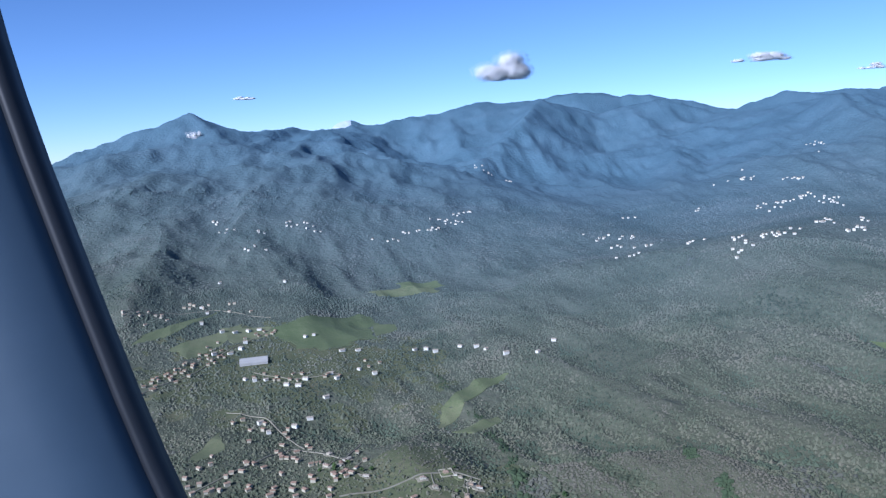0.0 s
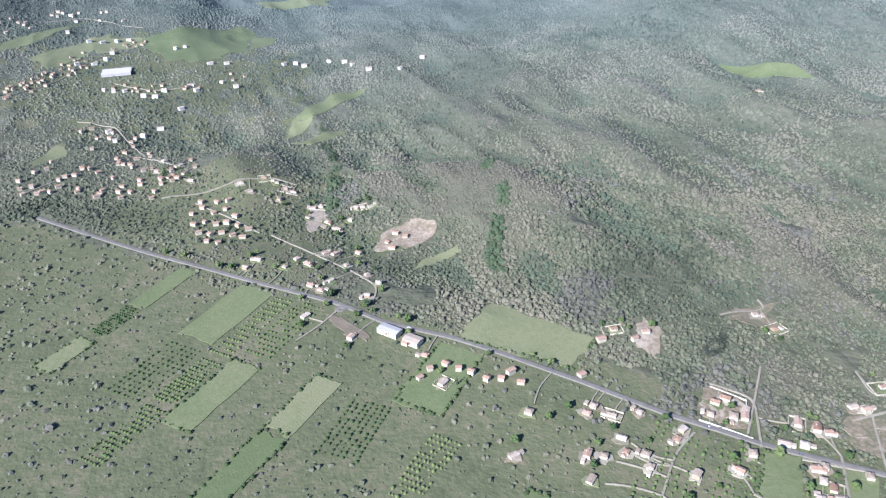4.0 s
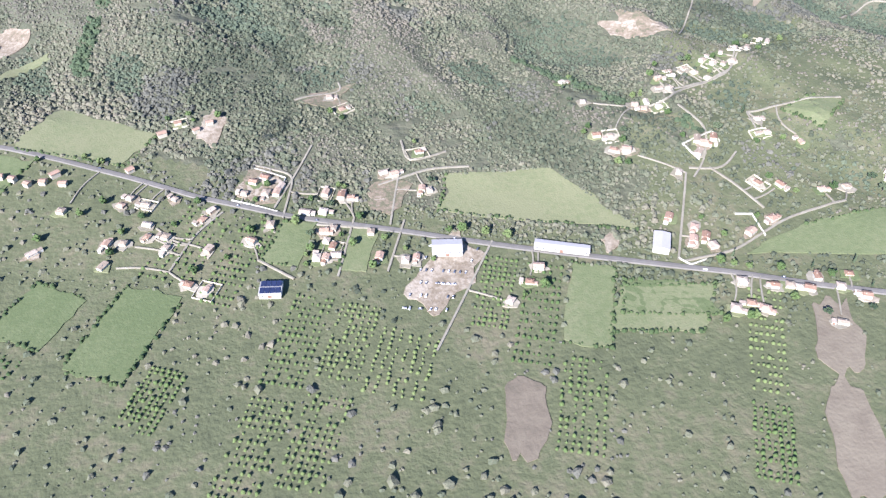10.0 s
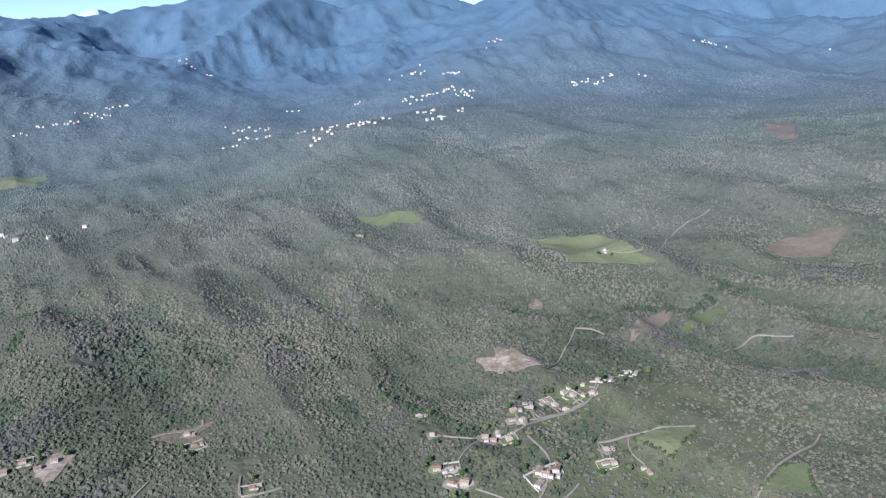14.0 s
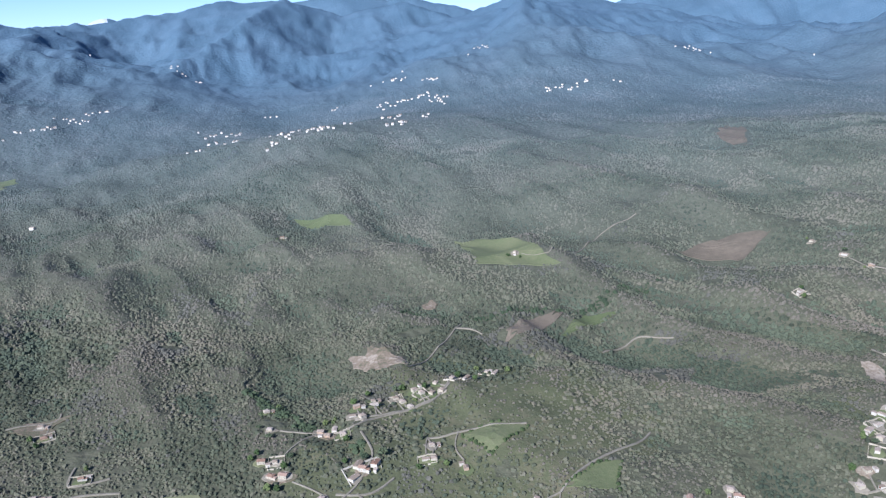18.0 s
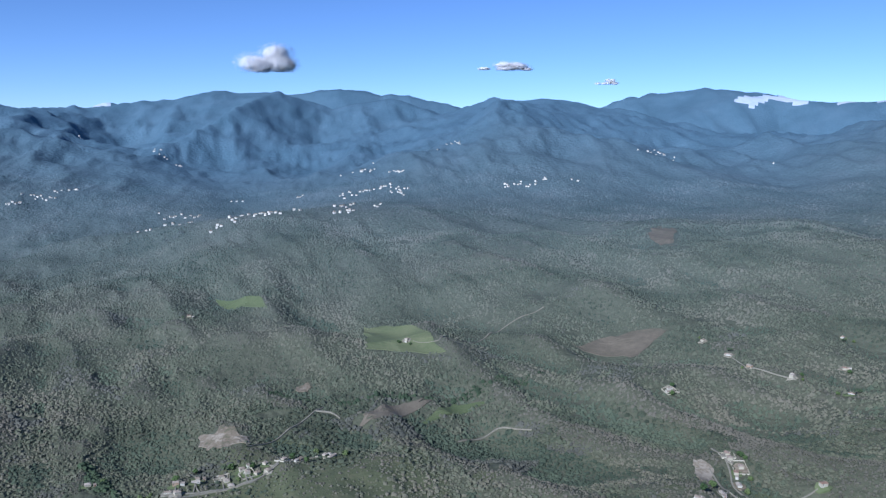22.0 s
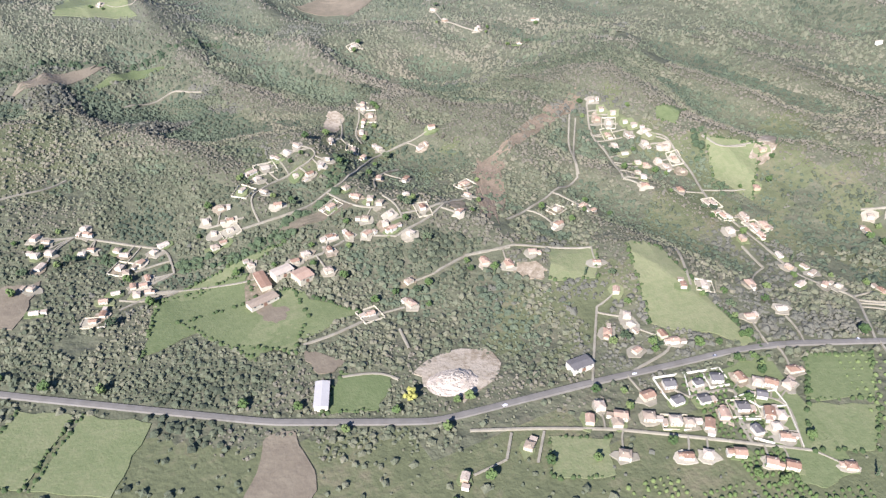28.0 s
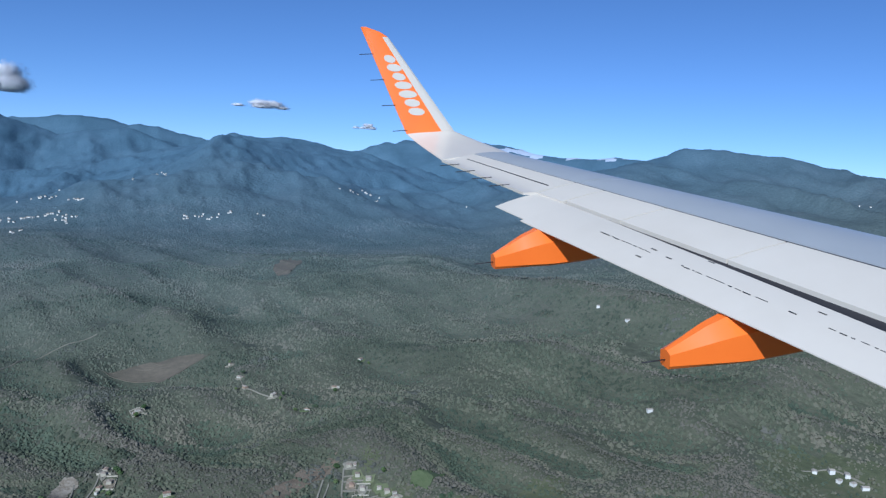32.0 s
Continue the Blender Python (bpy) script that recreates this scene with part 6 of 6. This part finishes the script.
def sharklet(s, c0=0.0, c1=1.0, half=0.035):
    """A section of the upturned tip from c0 to c1 of its chord."""
    (y, z), (ya, za), (yb, zb) = tip_line(s), tip_line(max(0.0, s - 0.02)), tip_line(s + 0.02)
    ty, tz = yb - ya, zb - za
    size = math.hypot(ty, tz)
    ny, nz = -tz / size, ty / size
    if s <= 1:
        front, back = -8.15 - 0.69 * s, -9.57 - 0.275 * s
    else:
        u = s - 1
        front, back = -8.84 - 1.335 * u, -9.845 - 0.735 * u
        front -= 0.30 * max(0.0, (u - 0.90) / 0.10) ** 2
    ring = []
    for c, h in ((0, 0), (0.05, 0.7), (0.14, 1), (0.8, 1), (1, 0.15), (1, -0.15), (0.8, -1), (0.14, -1), (0.05, -0.7)):
        c = c0 + (c1 - c0) * c
        h *= 1.0 if c0 == 0 and c1 == 1 else (0.97 if c > 0.05 else 1)
        ring.append((front + (back - front) * c, y + ny * h * half, z + nz * h * half))
    return ring


part("winglet_root", loft([sharklet(s) for s in np.linspace(0, 0.995, 12)]), WHITE, wing, "white curved winglet root")
winglet = part("winglet", loft([sharklet(s) for s in np.linspace(1.0, 2.0, 22)]), ORANGE, wing, "orange winglet blade")


def on_blade(s, c, out):
    """A point above the winglet's inner face."""
    r = sharklet(s)
    a, b = Vector(r[2]), Vector(r[3])
    f = (c - 0.14) / 0.66
    p = a + (b - a) * f
    return (p.x, p.y - out * 0.976, p.z + out * 0.216)


# the white leading edge is a sheath over the blade's front
rings = []
for s in np.linspace(1.0, 1.90, 12):
    r = sharklet(s, 0.0, 1.0, 0.041)
    a, b = Vector(r[2]), Vector(r[3])
    cut = a + (b - a) * ((0.27 - 0.14) / 0.66)
    a2, b2 = Vector(r[7]), Vector(r[6])
    low = a2 + (b2 - a2) * ((0.27 - 0.14) / 0.66)
    nose = (r[0][0] + 0.006, r[0][1], r[0][2])
    rings.append([nose, r[1], r[2], tuple(cut), tuple(low), r[7], r[8]])
part("leading_edge", loft(rings), WHITE, winglet, "white winglet leading edge")
# plain white shapes where the emblem stands
for i in range(7):
    s0 = 1.20 + i * 0.083
    mid, reach = 0.56 - 0.012 * i, 0.24 if i in (2, 3, 5) else 0.19
    rings = []
    for out in (0.001, 0.005):
        rings.append([on_blade(s0 + 0.037 * math.cos(a), mid + reach * math.sin(a), out) for a in np.linspace(0, 2 * math.pi, 13)[:-1]])
    part("emblem_mark", loft(rings, False), WHITE, winglet, "plain white emblem shape")


def fairing(y, long, shift):
    """A flap-track fairing: a faceted canoe that runs out behind the flap."""
    x1, z = trail(y) - 1.22, 0.105 * y - 0.70 + shift
    rings = []
    for s in np.linspace(0, 1, 12):
        x = x1 + long * s
        w = 0.10 + 0.16 * min(1.0, s / 0.35)
        side = 0.17 + 0.20 * min(1.0, s / 0.34)
        crest_z = side + 0.03 + 0.16 * min(1.0, s / 0.24) * (1 if s < 0.24 else max(0.35, 1 - (s - 0.24) * 2.2))
        zb = z + 0.10 * max(0.0, s - 0.4)
        rings.append([(x, y + w * cx, zb + cz) for cx, cz in ((-0.75, 0.0), (0.75, 0.0), (0.97, 0.04), (1.0, side), (0.30, crest_z), (-0.30, crest_z), (-1.0, side), (-0.97, 0.04))])
    canoe = part("flap_track_fairing", loft(rings), ORANGE, wing, "glossy orange flap-track fairing")
    part("static_wick", loft([[(x1 + a, y + b, z + 0.08 + c) for b, c in ((-0.008, 0), (0.008, 0), (0, 0.014))] for a in (0.02, -0.28)]), GAP, canoe)


fairing(11.85, 2.4, 0.0)
fairing(8.68, 2.5, -0.02)
for i in range(4):
    s = 1.03 + 0.24 * i
    x, y, z = sharklet(s)[4]
    part("static_wick", loft([[(x + a, y + b, z + c) for b, c in ((-0.008, 0), (0.008, 0), (0, 0.014))] for a in (0.1, -0.26)]), GAP, winglet)
for i in range(4):
    y = 13.5 + 0.5 * i
    x, z = trail(y), 0.105 * y
    part("static_wick", loft([[(x + a, y + b, z + c) for b, c in ((-0.008, 0), (0.008, 0), (0, 0.014))] for a in (0.1, -0.25)]), GAP, wing)
# ---- the cabin window, enlarged and hung to fit the opening view ----
# a light grey panel in shade: the shade is put into this dark blue
PANEL = shade("shade_painted_cabin_panel", [(0.032, 0.055, 0.085), (0.042, 0.068, 0.102)], (0.3, 3), rough=0.55)
SEAL = shade("black_window_seal", [(0.006, 0.008, 0.012), (0.012, 0.014, 0.02)], (0.1, 1), rough=0.6)
surround = tagged(new("cabin_window"), "cabin window surround with a dark rounded seal, shade painted in as blue-grey", "window")
surround.matrix_basis = pose(0, 0, EYE, 90 + TILT, 0, 0) @ pose(0, 0, 0, 0, 0, -LEAN) @ pose(0.66, 0.91, -4.2, 0, 0, 21.5)


def window_ring(name, bands, material, label):
    """A rounded ring about the window's middle: bands of (half width, half height, depth)."""
    bm = bmesh.new()
    n = 96
    rows = []
    for a, b, z in bands:
        row = []
        for i in range(n):
            t = 2 * math.pi * i / n
            c, s = math.cos(t), math.sin(t)
            row.append(bm.verts.new((a * math.copysign(abs(c) ** 0.62, c), b * math.copysign(abs(s) ** 0.62, s), z)))
        rows.append(row)
    for r, q in zip(rows, rows[1:] + rows[:1]):
        for i in range(n):
            bm.faces.new((r[i], r[(i + 1) % n], q[(i + 1) % n], q[i]))
    bmesh.ops.recalc_face_normals(bm, faces=bm.faces)
    for f in bm.faces:
        f.smooth = True
    part(name, bm, material, surround, label)


window_ring("seal", [(2.87, 3.82, 0.0), (2.91, 3.86, 0.06), (2.95, 3.90, 0.06), (2.95, 3.90, -0.1), (2.87, 3.82, -0.1)], SEAL, "dark rubber window seal")
window_ring("panel", [(2.955, 3.905, 0.05), (3.02, 3.97, 0.16), (3.30, 4.25, 0.32), (4.9, 5.9, 0.42), (4.9, 5.9, 0.2), (2.955, 3.905, -0.1)], PANEL, "moulded panel, its shade painted in as dark blue-grey")
